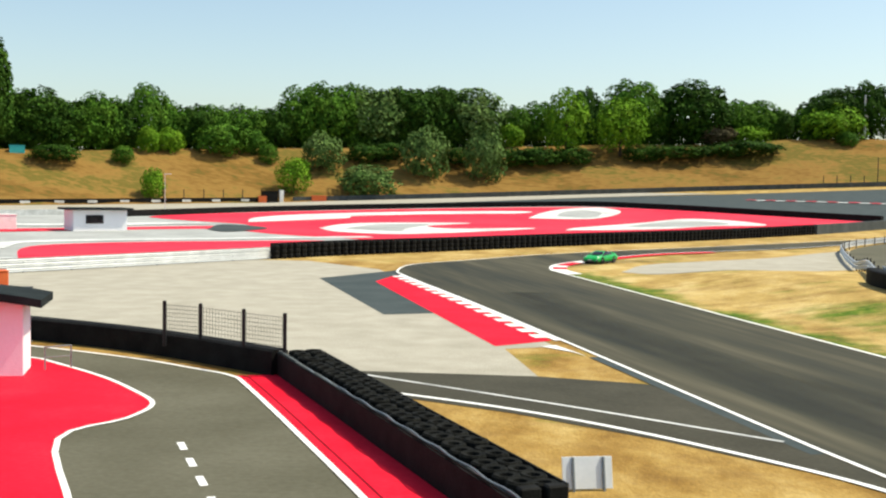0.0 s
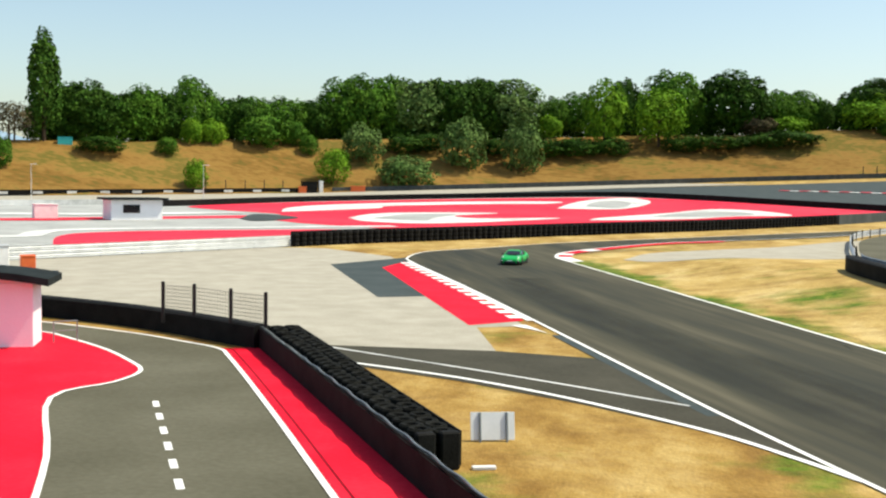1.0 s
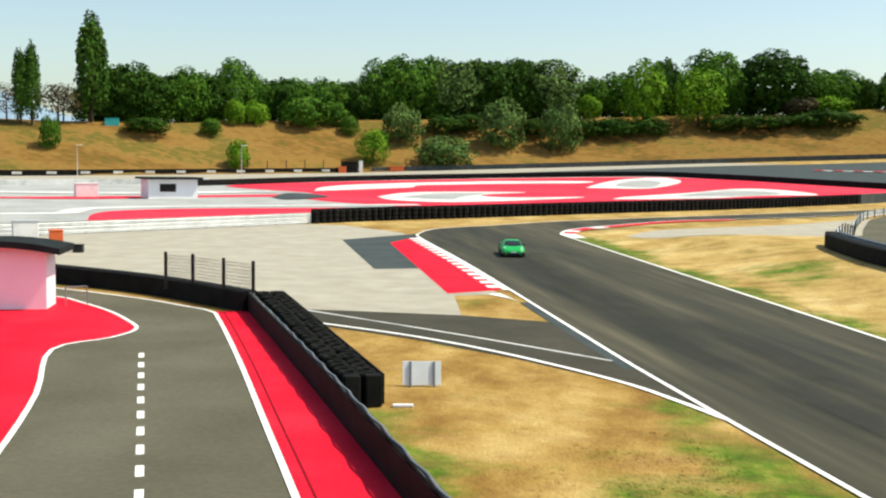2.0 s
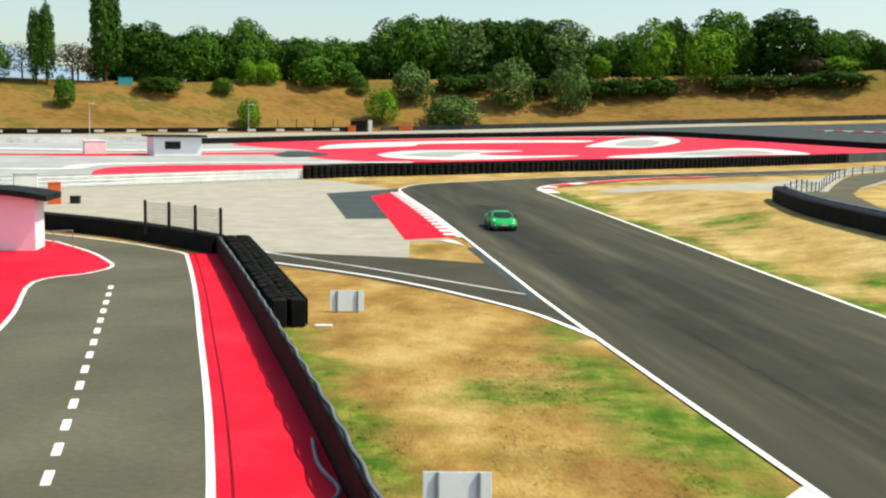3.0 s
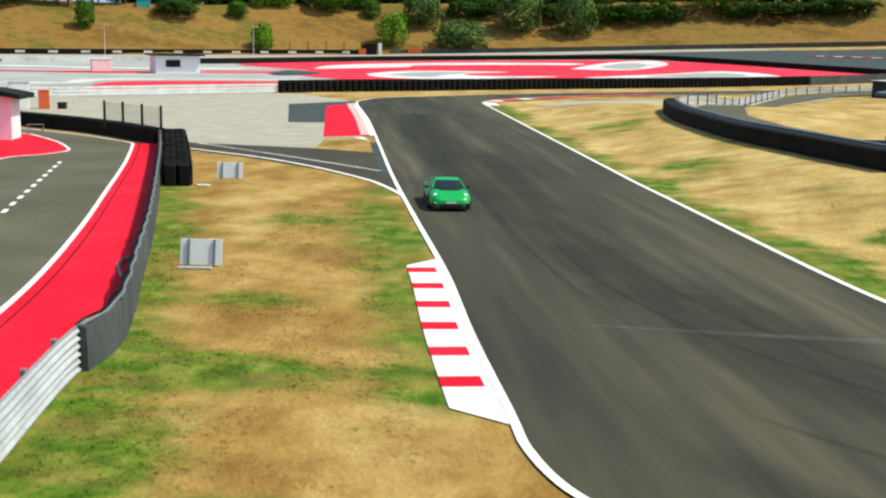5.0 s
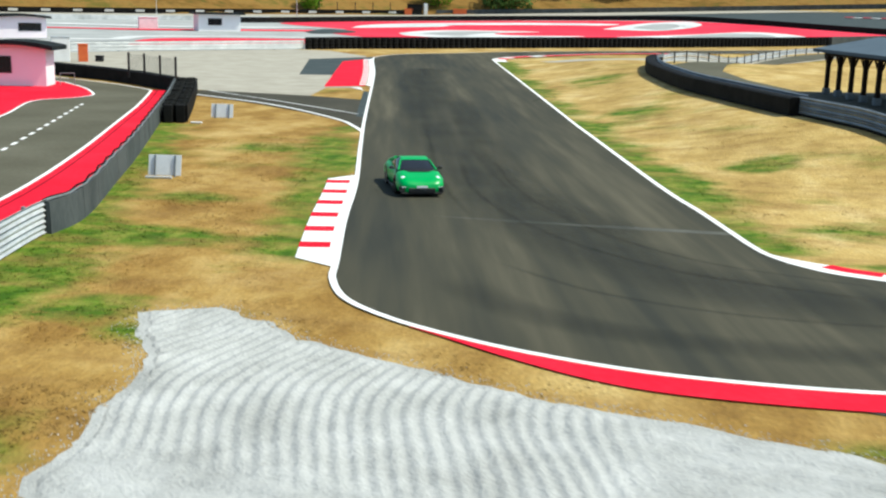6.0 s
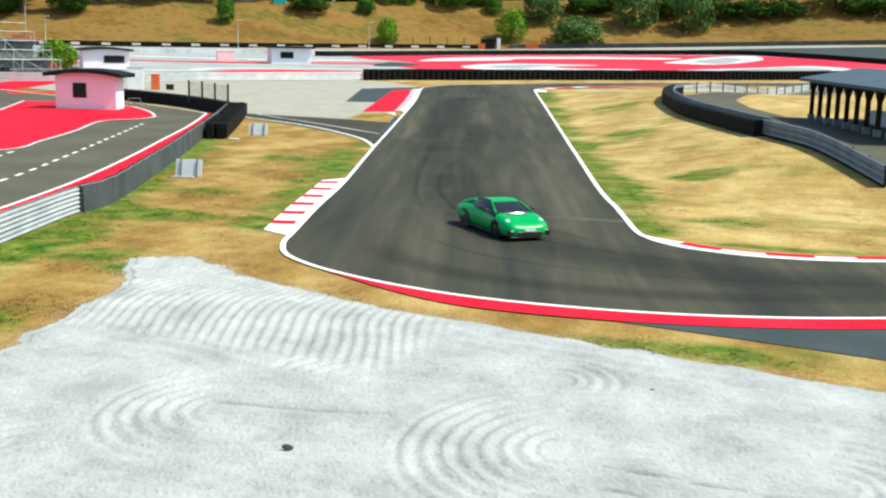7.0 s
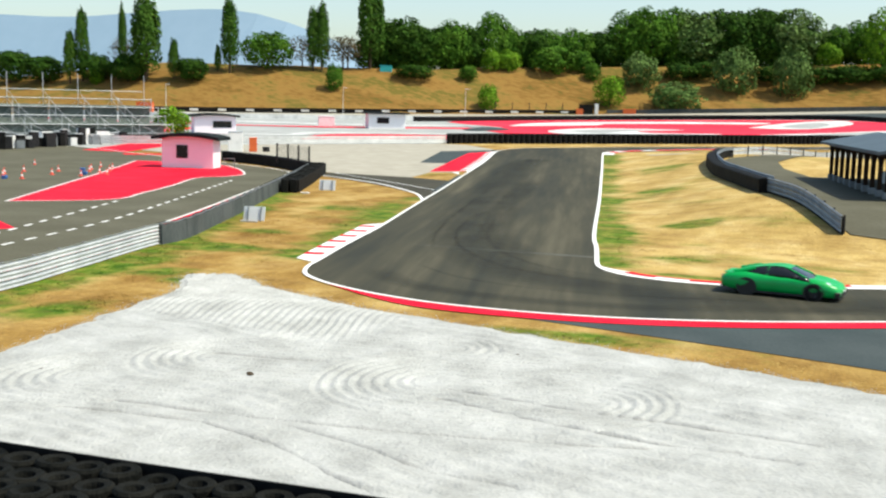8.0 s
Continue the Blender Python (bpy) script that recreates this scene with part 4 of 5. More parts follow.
def far_walls():
    t = thing("tyre_wall", "long black tyre wall before the painted run-off", "tyre wall")
    WALL = spline([(-36.6, 132.3), (-31, 138.5), (-20.5, 147.6), (-6.5, 160.5), (14, 178.5), (35, 199.5)], 8)
    tyre_rows(t, WALL, (0.0,), 0.86, STACK_FAR)
    belt("belt", WALL, 0.30, 0.05, 1.5, t, RUBBER, 0.06)
    g = thing("barrier_wall", "grey end section of the tyre wall", "barrier wall")
    bm = bmesh.new()
    prism(bm, spline([(35, 199.5), (44, 208.5), (54, 219), (58, 226)], 5), [(-0.4, 0), (0.4, 0), (0.4, 1.5), (-0.4, 1.5)])
    part("panel", bm, CONCRETE, g)
    guard_rail("pale triple-beam guard rail along the gravel", spline([(-80, 90), (-66, 101), (-54.5, 112), (-46, 121.5), (-36.8, 132.2)], 6), (0.3, 0.65, 1.0), STEEL, 4.0, 0.14, 1.15)
    b = thing("barrier_wall", "low black barrier behind the red run-off", "barrier wall")
    bm = bmesh.new()
    prism(bm, spline([(-84, 232), (-79, 238), (-62, 267), (-33, 284), (6.6, 290), (24, 276), (42.3, 253), (58.6, 235)], 6), [(-0.5, 0), (0.5, 0), (0.5, 1.25), (-0.5, 1.25)])
    part("belt", bm, RUBBER, b)
    f = thing("advertising_wall", "long black wall with small white panels", "wall")
    FW = spline([(-197, 284), (-168, 305), (-141, 323), (-110, 344.5), (-77, 366)], 6)
    bm = bmesh.new()
    prism(bm, FW, [(-0.3, 0), (0.3, 0), (0.3, 1.7), (-0.3, 1.7)])
    part("wall", bm, RUBBER, f)
    for p, h in along(offset(FW, -0.36), 9.0, 4):
        bm = bmesh.new()
        box(bm, p.x, p.y, rise(p.x, p.y) + 0.9, 2.6, 0.06, 0.7, 0.01, h)
        part("panel", bm, PALE, f, "blank white panel")
    r = thing("barrier_wall", "grey-green barrier at the foot of the embankment", "barrier wall")
    bm = bmesh.new()
    prism(bm, spline([(-69, 370), (-57, 374), (13, 390), (57, 398), (103, 402), (150, 404)], 6), [(-0.4, 0), (0.4, 0), (0.4, 1.6), (-0.4, 1.6)])
    part("wall", bm, CONCRETE, r)
    w = thing("concrete_wall", "white concrete wall of the far straight", "wall")
    bm = bmesh.new()
    prism(bm, spline([(-190, 205), (-141, 208), (-106, 231), (-84, 250)], 6), [(-0.3, 0), (0.3, 0), (0.3, 1.1), (-0.3, 1.1)])
    part("wall", bm, PALE, w)
    # barrier across the foreground
    n = thing("tyre_barrier", "black tyre barrier at the edge of the gravel", "tyre barrier")
    NEAR = spline([(2, -6.5), (9.1, -6.45), (15.6, -6.2), (26, -5.8)], 6)
    tyre_rows(n, NEAR, (0.2, -0.45, -1.1), 0.66, STACK)
    belt("belt", NEAR, 0.55, 0.02, 1.03, n, RUBBER, 0.05, "black rubber belt facing the gravel")


far_walls()


# ---- buildings ----
def hut(label, corner, heading, w, d, h, wall, roof_curve, over, windows, thick=0.3):
    """A small rendered hut: corner is its front right foot, heading the way of its front wall."""
    t = thing("hut", label, "hut", pose(corner[0], corner[1], rise(*corner) , 0, 0, heading))
    bm = bmesh.new()
    th = 0.22
    box(bm, -w / 2, th / 2, h / 2, w, th, h)
    part("wall", bm, wall, t)
    for n, cx in (("wall", -th / 2), ("wall", -w + th / 2)):
        bm = bmesh.new()
        box(bm, cx, d / 2, h / 2, th, d - 2 * th, h)
        # The right end is whiter: its sunlight is put into the wall colour.
        part(n, bm, WHITEWALL if cx > -w / 2 else wall, t)
    bm = bmesh.new()
    box(bm, -w / 2, d - th / 2, h / 2, w, th, h)
    part("wall", bm, wall, t)
    bm = bmesh.new()
    seg = 10
    x0, x1 = -w - over, over
    lo, up = [], []
    for k in range(seg + 1):
        u = k / seg
        x = x0 + (x1 - x0) * u
        z = h + roof_curve * 4 * u * (1 - u) - 0.06
        lo.append((x, z))
        up.append((x, z + thick))
    ring = lo + up[::-1]
    a = [bm.verts.new((x, -over, z)) for x, z in ring]
    b = [bm.verts.new((x, d + over, z)) for x, z in ring]
    bm.faces.new(a)
    bm.faces.new(b[::-1])
    for k in range(len(ring)):
        bm.faces.new((a[k], a[(k + 1) % len(ring)], b[(k + 1) % len(ring)], b[k]))
    bmesh.ops.recalc_face_normals(bm, faces=bm.faces[:])
    part("roof", bm, ROOFING, t, "dark curved overhanging roof")
    if roof_curve:
        bm = bmesh.new()
        n = 10
        tops = [(x0 + (x1 - x0) * k / n, h + roof_curve * 4 * (k / n) * (1 - k / n) - 0.07) for k in range(n + 1) if -w < x0 + (x1 - x0) * k / n < 0]
        pts = [(-w + 0.02, h)] + tops + [(-0.02, h)]
        for y in (0.03, d - 0.03):
            bm.faces.new([bm.verts.new((x, y, z)) for x, z in pts])
        part("gable", bm, wall, t)
    for wx, wz, ww, wh in windows:
        bm = bmesh.new()
        box(bm, wx, -0.005, wz, ww, 0.06, wh, 0.01)
        win = part("window", bm, GLASS, t, "dark window")
        bm = bmesh.new()
        for sx, sz, cx, cz in ((ww + 0.16, 0.08, 0, wh / 2 + 0.04), (ww + 0.16, 0.08, 0, -wh / 2 - 0.04), (0.08, wh, ww / 2 + 0.04, 0), (0.08, wh, -ww / 2 - 0.04, 0)):
            box(bm, wx + cx, -0.02, wz + cz, sx, 0.09, sz)
        part("frame", bm, DARKMETAL, win)
    return t


hut("small pink rendered hut with dark curved roof", (-35.75, 69.6), 13, 5.0, 2.0, 2.7, PINK, 0.35, 0.75, [(-3.0, 1.55, 0.95, 1.05)])
hut("small pink hut with white end wall and wide window", (-75.6, 138.0), 40, 6.6, 5.0, 2.7, PINK, 0.3, 0.6, [(-2.2, 1.5, 2.8, 0.9)])
hut("pale pink hut with dark flat roof beside the far run-off", (-64.7, 182.0), 33, 7.2, 5.0, 2.9, WHITEWALL, 0.0, 0.7, [(-4.4, 1.6, 2.2, 1.0)])


def cabinet(name, label, cat, x, y, z, w, d, h, mat, rz=0, lid=None):
    t = thing(name, label, cat, pose(x, y, z, 0, 0, rz))
    bm = bmesh.new()
    box(bm, 0, 0, h / 2, w, d, h, 0.04)
    part("body", bm, mat, t)
    bm = bmesh.new()
    box(bm, 0, 0, h + 0.05, w * 1.06, d * 1.06, 0.1, 0.02)
    part("lid", bm, lid or mat, t)
    return t


cabinet("cabinet", "white equipment cabin on the far run-off", "cabinet", -81.5, 181.2, rise(-81, 181), 3.2, 2.4, 2.0, WHITE, 30)
cabinet("cabinet", "white steel cabinet behind the black barrier", "cabinet", -49.3, 95.4, rise(-49, 95), 1.7, 1.2, 2.3, WHITE, 30, STEEL)
cabinet("barrel", "orange and white plastic barrier block", "barrier block", -47.5, 96.4, rise(-47, 96), 0.9, 0.9, 1.6, ORANGE, 30)
cabinet("crate", "dark crate on gravel", "crate", -46.2, 97.2, rise(-46, 97), 0.7, 0.6, 0.5, DARKMETAL, 10)
cabinet("crate", "dark machine box behind the barrier", "crate", -52.0, 93.6, rise(-52, 93), 1.4, 1.1, 1.5, DARKMETAL, 30)
cabinet("portable_cabin", "teal portable cabin on the embankment crest", "portable cabin", -148.5, 358, land(-145.5, 358), 4.2, 2.4, 2.3, TEAL, 20)
cabinet("marshal_post", "black marshal post with white end at the wall", "marshal post", -75.5, 366.5, rise(-72, 366), 4.6, 2.4, 3.4, RUBBER, 20)
cabinet("display_board", "tall white panel beside the marshal post", "panel", -72.2, 367.8, rise(-69, 367), 1.2, 1.0, 3.6, WHITE, 20)
cabinet("barrier_block", "orange barrier block at the embankment foot", "barrier block", -61.2, 371, rise(-58, 371), 4.4, 1.2, 1.7, ORANGE, 14)
cabinet("barrier_block", "orange barrier block at the embankment foot", "barrier block", -77.5, 365, rise(-74, 365), 2.4, 1.2, 2.0, ORANGE, 20)
cabinet("barrier_block", "orange barrier block on the paddock edge", "barrier block", -172, 246, rise(-172, 246), 4.5, 2, 3.0, ORANGE, 20)


def pergola():
    t = thing("pavilion", "open timber pavilion with dark slate roof", "pavilion")
    a, b = Vector((18.6, 73.2)), Vector((22.7, 54.6))
    d = (b - a).normalized()
    n = Vector((-d.y, d.x))
    h, dep = 2.6, 7.0
    za = rise(*a)
    rzz = math.degrees(math.atan2(d.y, d.x))
    L = (b - a).length
    for row in (0.0, dep):
        for i in range(10):
            p = a + d * (L * i / 9) + n * row
            bm = bmesh.new()
            box(bm, p.x, p.y, za + h / 2, 0.26, 0.26, h, 0.02, rzz)
            post = part("post", bm, TIMBER, t)
            bm = bmesh.new()
            box(bm, p.x, p.y, za + 0.22, 0.42, 0.42, 0.44, 0.03, rzz)
            part("footing", bm, STEEL_DARK, post, "grey concrete footing")
            if row == 0.0:
                for s in (-1, 1):
                    bm = bmesh.new()
                    q = p + d * s * 0.75
                    tube(bm, (p.x, p.y, za + h - 0.85), (q.x, q.y, za + h - 0.05), 0.08, seg=4)
                    part("brace", bm, TIMBER, post)
        bm = bmesh.new()
        c = a + d * L / 2 + n * row
        box(bm, c.x, c.y, za + h + 0.1, L + 1.2, 0.24, 0.28, 0.02, rzz)
        part("beam", bm, TIMBER, t)
    bm = bmesh.new()
    prof = [(-0.8, h + 0.16), (dep / 2, h + 1.0), (dep + 0.8, h + 0.16), (dep + 0.8, h + 0.36), (dep / 2, h + 1.2), (-0.8, h + 0.36)]
    prism(bm, [a - d * 0.9, b + d * 0.9], prof, za)
    part("roof", bm, SLATE, t, "blue-grey slate roof")
    bm = bmesh.new()
    box(bm, *(a + d * L / 2 + n * dep * 0.55), za + 0.45, L * 0.8, 1.2, 0.9, 0.03, rzz)
    part("bench", bm, WHITE, t, "white covered counter")


sheet("service_road", [*offset(RAILR, -0.5), *offset(TYRER, -0.9)[1:], *offset(RAILB, -0.9)[6:], (62, 197), (31, 158), (22, 137), (16.5, 119), (13.6, 104), (12.8, 94), (14.2, 84), (17, 74.5), (40, 80), (60, 70), (60, 46), (30, 38)], 0.05, PITASPHALT, "pale grey service road and yard")
pergola()
cabinet("shed", "white-roofed low shed beyond the guard rail", "shed", 42, 164, rise(42, 164), 9, 4, 2.2, DARKMETAL, 35, WHITE)


def sign_board(x, y, rz):
    t = thing("sign_board", "grey sign board seen from behind on dry grass", "sign board", pose(x, y, 0, -13, 0, rz), "boards on the grass")
    bm = bmesh.new()
    box(bm, 0, 0, 0.44, 1.25, 0.03, 0.78, 0.006)
    part("board", bm, BOARD, t)
    for u in (-0.36, 0.4):
        bm = bmesh.new()
        box(bm, u, -0.045, 0.4, 0.06, 0.06, 0.84, 0.008)
        part("post", bm, STEEL_DARK, t, "dark steel post")
    return t


sign_board(-16.4, 55.1, 9)
sign_board(-10.1, 34.0, 8)


def plank(x, y, w, d, rz, mat=WHITE, label="white plank lying on the grass"):
    bm = bmesh.new()
    box(bm, 0, 0, 0.05, w, d, 0.1, 0.02)
    ob = tagged(new("plank", mesh_of("plank", bm, mat)), label, "plank")
    ob.matrix_basis = pose(x, y, 0, 0, 0, rz)


plank(-16.6, 52.0, 0.62, 0.16, 10)
plank(-10.1, 33.5, 1.0, 0.1, 10, PALE, "pale plank at the foot of the board")


def cone(x, y, mat):
    t = thing("traffic_cone", "small blue marker block on asphalt" if mat is BLUE else "red and white traffic cone on asphalt", "traffic cone", pose(x, y, 0.02) @ Matrix.Diagonal((0.78, 0.78, 0.78, 1)), "cones in the paddock")
    bm = bmesh.new()
    box(bm, 0, 0, 0.03, 0.42, 0.42, 0.06, 0.02)
    part("base", bm, mat, t)
    if mat is BLUE:
        bm = bmesh.new()
        box(bm, 0, 0, 0.2, 0.6, 0.3, 0.3, 0.04)
        part("block", bm, mat, t)
        return
    for z0, z1, m in ((0.06, 0.28, CONE_RED), (0.28, 0.45, WHITE), (0.45, 0.75, CONE_RED)):
        bm = bmesh.new()
        tube(bm, (0, 0, z0), (0, 0, z1), 0.17 * (1 - z0 / 0.85), 0.17 * (1 - z1 / 0.85), 10)
        part("band" if m is WHITE else "cone_body", bm, m, t)


for x, y in ((-40.9, 50.3), (-42.3, 55.4), (-42.4, 60.3), (-43.1, 64.4), (-39.4, 55.5), (-51.8, 64.2), (-44.0, 51.6), (-45.6, 53.5), (-44.5, 58.8), (-41.4, 61.8), (-43.8, 62.3), (-40.6, 59.4), (-45.2, 65.4), (-38.9, 58.2), (-46.5, 56.8), (-48.0, 52.8)):
    cone(x, y, CONE_RED)
for x, y in ((-42.0, 49.6), (-40.4, 57.2), (-43.6, 60.9)):
    cone(x, y, BLUE)


def grandstand():
    t = thing("scaffold_stand", "steel scaffold grandstand with tiered rows", "grandstand")
    bx, by = -86.0, 94.0
    d = Vector((0.52, 0.85))
    n = Vector((-0.85, 0.52))
    for i in range(9):
        for j in range(5):
            p = Vector((bx, by)) + d * (i * 5.0 - 14) + n * (j * 2.6)
            h = 1.4 + j * 1.15
            bm = bmesh.new()
            tube(bm, (p.x, p.y, 0), (p.x, p.y, h + 1.4 + 2.2 * (j == 4)), 0.05, seg=5)
            if i < 8:
                q = p + d * 5.0
                tube(bm, (p.x, p.y, h + 1.2), (q.x, q.y, 0.3), 0.03, seg=4)
            if j < 4:
                q = p + n * 2.6
                tube(bm, (p.x, p.y, 0.3), (q.x, q.y, h), 0.035, seg=4)
                tube(bm, (p.x, p.y, h), (q.x, q.y, h + 1.1), 0.035, seg=4)
            if i < 8:
                q = p + d * 5.0
                tube(bm, (p.x, p.y, h + 1.2), (q.x, q.y, h + 1.2), 0.035, seg=4)
                tube(bm, (p.x, p.y, 0.2), (q.x, q.y, h), 0.03, seg=4)
            part("scaffold_frame", bm, STEEL, t)
    for j in range(5):
        c = Vector((bx, by)) + d * 6 + n * (j * 2.6)
        bm = bmesh.new()
        box(bm, c.x, c.y, 1.4 + j * 1.15, 40, 1.2, 0.12, 0.02, math.degrees(math.atan2(d.y, d.x)))
        part("bench_plank", bm, STEEL_DARK, t)
    for i in range(8):
        for j in (1, 3):
            c = Vector((bx, by)) + d * (i * 5.0 - 11.5) + n * (j * 2.6 + 0.2)
            bm = bmesh.new()
            box(bm, c.x, c.y, 0.9 + 0.62 * j, 4.7, 0.05, 1.5 + 1.1 * j, 0.02, math.degrees(math.atan2(d.y, d.x)))
            part("tarpaulin", bm, NETTING, t, "grey-green netting hung in the frame")
    for k in range(22):
        p = Vector((-71.6 + random.uniform(-0.8, 0.8), 80.5 + k * 0.82))
        m = (DARKMETAL, RUBBER, DARKMETAL, WHITE, STEEL_DARK, RUBBER, DARKMETAL, PALE)[k % 8]
        cabinet("equipment_box", "stored equipment box in a row in the paddock", "equipment box", p.x, p.y, 0.02 + rise(p.x, p.y), random.uniform(0.7, 1.5), random.uniform(0.6, 1.0), random.uniform(0.9, 2.1), m, 58 + random.uniform(-20, 20), (RUBBER, DARKMETAL, STEEL)[k % 3])
    for k in range(16):
        p = Vector((-78.5, 86.5)) + Vector((0.5, 0.87)) * (k * 1.15) + Vector((random.uniform(-1, 1), random.uniform(-0.6, 0.6)))
        m = (WHITE, DARKMETAL, STEEL_DARK, DARKMETAL, PALE, RUBBER)[k % 6]
        cabinet("equipment_box", "stored equipment box in a row in the paddock", "equipment box", p.x, p.y, 0.02 + rise(p.x, p.y), random.uniform(0.8, 1.9), random.uniform(0.7, 1.2), random.uniform(0.7, 1.7), m, 58 + random.uniform(-12, 12), (RUBBER, WHITE, STEEL)[k % 3])


grandstand()


def mast(x, y, h, label="slender pale lamp mast"):
    t = thing("lamp_mast", label, "lamp mast", pose(x, y, rise(x, y)))
    bm = bmesh.new()
    tube(bm, (0, 0, 0), (0, 0, h), 0.09, 0.05, 6)
    part("pole", bm, PALE, t)
    bm = bmesh.new()
    box(bm, 0.5, 0, h, 1.3, 0.3, 0.14, 0.03)
    part("lamp_head", bm, PALE, t)


for x, y, h in ((-76, 246, 8), (-118, 262, 8), (-158, 236, 8)):
    mast(x, y, h)
for k in range(7):
    x = -103 + k * 5.0
    t = thing("fence_post", "dark fence post at the foot of the embankment", "fence post", pose(x, float(np.interp(x, FOOT_X, FOOT_Y)) + 1, rise(x, 350)), "fence posts below the embankment")
    bm = bmesh.new()
    tube(bm, (0, 0, 0), (0, 0, 4.2), 0.14, 0.14, 6)
    part("pole", bm, DARKMETAL, t)


for k in range(7):
    x = 103 + k * 4.5
    t = thing("fence_post", "dark fence post at the foot of the embankment", "fence post", pose(x, 405, land(x, 405)), "fence posts below the embankment")
    bm = bmesh.new()
    tube(bm, (0, 0, 0), (0, 0, 9.5 if k == 4 else 3.6), 0.16, 0.14, 6)
    part("pole", bm, DARKMETAL, t)
t = thing("radio_mast", "tall slender white mast behind the embankment", "mast", pose(133, 452, land(133, 452)))
bm = bmesh.new()
tube(bm, (0, 0, 0), (0, 0, 17), 0.45, 0.3, 8)
part("pole", bm, PALE, t)
bm = bmesh.new()
box(bm, 0, 0, 9, 1.6, 1.6, 1.2, 0.1)
part("platform", bm, PALE, t)
t = thing("hand_rail", "small grey steel hoop rail beside the hut", "rail", pose(-35.0, 71.2, 0.14, 0, 0, 36))
bm = bmesh.new()
tube(bm, (-0.5, 0, 0), (-0.5, 0, 0.9), 0.03, seg=6)
tube(bm, (0.5, 0, 0), (0.5, 0, 0.9), 0.03, seg=6)
tube(bm, (-0.52, 0, 0.9), (0.52, 0, 0.9), 0.03, seg=6)
tube(bm, (-0.5, 0, 0.5), (0.5, 0, 0.5), 0.02, seg=6)
part("hoop", bm, STEEL_DARK, t)


# ---- trees ----
def crown_mesh(seed, lobes, count, leaf, slim, mat, low=0.16):
    """A crown of many bent leaf clumps on an uneven, lobed dome, one unit high and about slim wide."""
    r = random.Random(seed)
    mid, tall = (1 + low) / 2, (1 - low) / 2
    shift = Vector((seed * 3.1, seed * 1.7, 0))
    verts, faces = [], []
    for _ in range(count):
        u, th = r.uniform(-1, 1) if r.random() < 0.7 else r.uniform(0, 1), r.uniform(0, math.tau)
        s = math.sqrt(max(0.0, 1 - u * u))
        d = Vector((s * math.cos(th), s * math.sin(th), u))
        lobe = 0.94 + 0.36 * noise.noise(d * 1.5 + shift) + 0.30 * noise.noise(d * lobes * 0.55 + shift)
        rad = max(0.45, min(1.08, lobe)) * (1 - 0.38 * r.random() ** 2)
        wide = 0.5 * slim * (1.0 if slim > 0.5 else 1.15 - 0.2 * u)
        p = Vector((d.x * wide * rad * (1.12 + 0.25 * max(0.0, -u)), d.y * wide * rad * (1.12 + 0.25 * max(0.0, -u)), mid + d.z * tall * rad))
        nrm = (d + Vector((r.uniform(-0.7, 0.7), r.uniform(-0.7, 0.7), r.uniform(-0.3, 0.8)))).normalized()
        t1 = nrm.orthogonal().normalized()
        t1.rotate(Matrix.Rotation(r.uniform(0, math.tau), 3, nrm))
        t2 = nrm.cross(t1)
        k = leaf * r.uniform(0.5, 1.3)
        b = len(verts)
        verts += [p - t1 * k, p - t2 * k * 0.6 + nrm * k * 0.25, p + t1 * k, p + t2 * k * 0.6 + nrm * k * 0.2]
        faces += [(b, b + 1, b + 2), (b, b + 2, b + 3)]
    me = bpy.data.meshes.new("crown")
    me.from_pydata(verts, [], faces)
    me.materials.append(mat)
    return me


def trunk_mesh(seed, slim):
    r = random.Random(seed)
    bm = bmesh.new()
    tube(bm, (0, 0, -0.02), (0.01, 0, 0.45), 0.028, 0.018, 7)
    tube(bm, (0.01, 0, 0.45), (0, 0.01, 0.8), 0.018, 0.007, 6)
    for k in range(6):
        an, z = r.uniform(0, math.tau), r.uniform(0.2, 0.6)
        tube(bm, (0.01, 0, z), (0.26 * slim * math.cos(an), 0.26 * slim * math.sin(an), z + r.uniform(0.12, 0.25)), 0.012, 0.004, 5)
    return mesh_of("trunk", bm, BARK)


SPECIES = {
    "dark": ("dark green broadleaf tree on the embankment", 7, 5200, 0.036, 1.0, "dark", 0.0),
    "mid": ("mid-green broadleaf tree on the embankment", 7, 4600, 0.034, 1.0, "mid", 0.02),
    "olive": ("grey-green broad tree on the embankment", 7, 5000, 0.034, 1.0, "olive", 0.0),
    "light": ("bright green young tree on the slope", 6, 2800, 0.034, 0.9, "light", 0.05),
    "poplar": ("tall slim green poplar behind the banks", 12, 3600, 0.024, 0.3, "poplar", 0.06),
    "brown": ("half-bare brownish tree behind the banks", 6, 900, 0.030, 1.0, "brown", 0.2),
}
VARIANTS = {}
for key, (label, lobes, count, leaf, slim, leaves, low) in SPECIES.items():
    VARIANTS[key] = [(crown_mesh(7 * i + len(key), lobes, count, leaf, slim, LEAF[leaves], low=low), trunk_mesh(i + 3, slim)) for i in range(4)]
BUSH = {key: [crown_mesh(50 + i + len(key), 5, 2200, 0.052, 1.1, LEAF[key], low=-0.1) for i in range(2)] for key in ("dark", "mid", "olive", "light", "brown")}
planted = 0


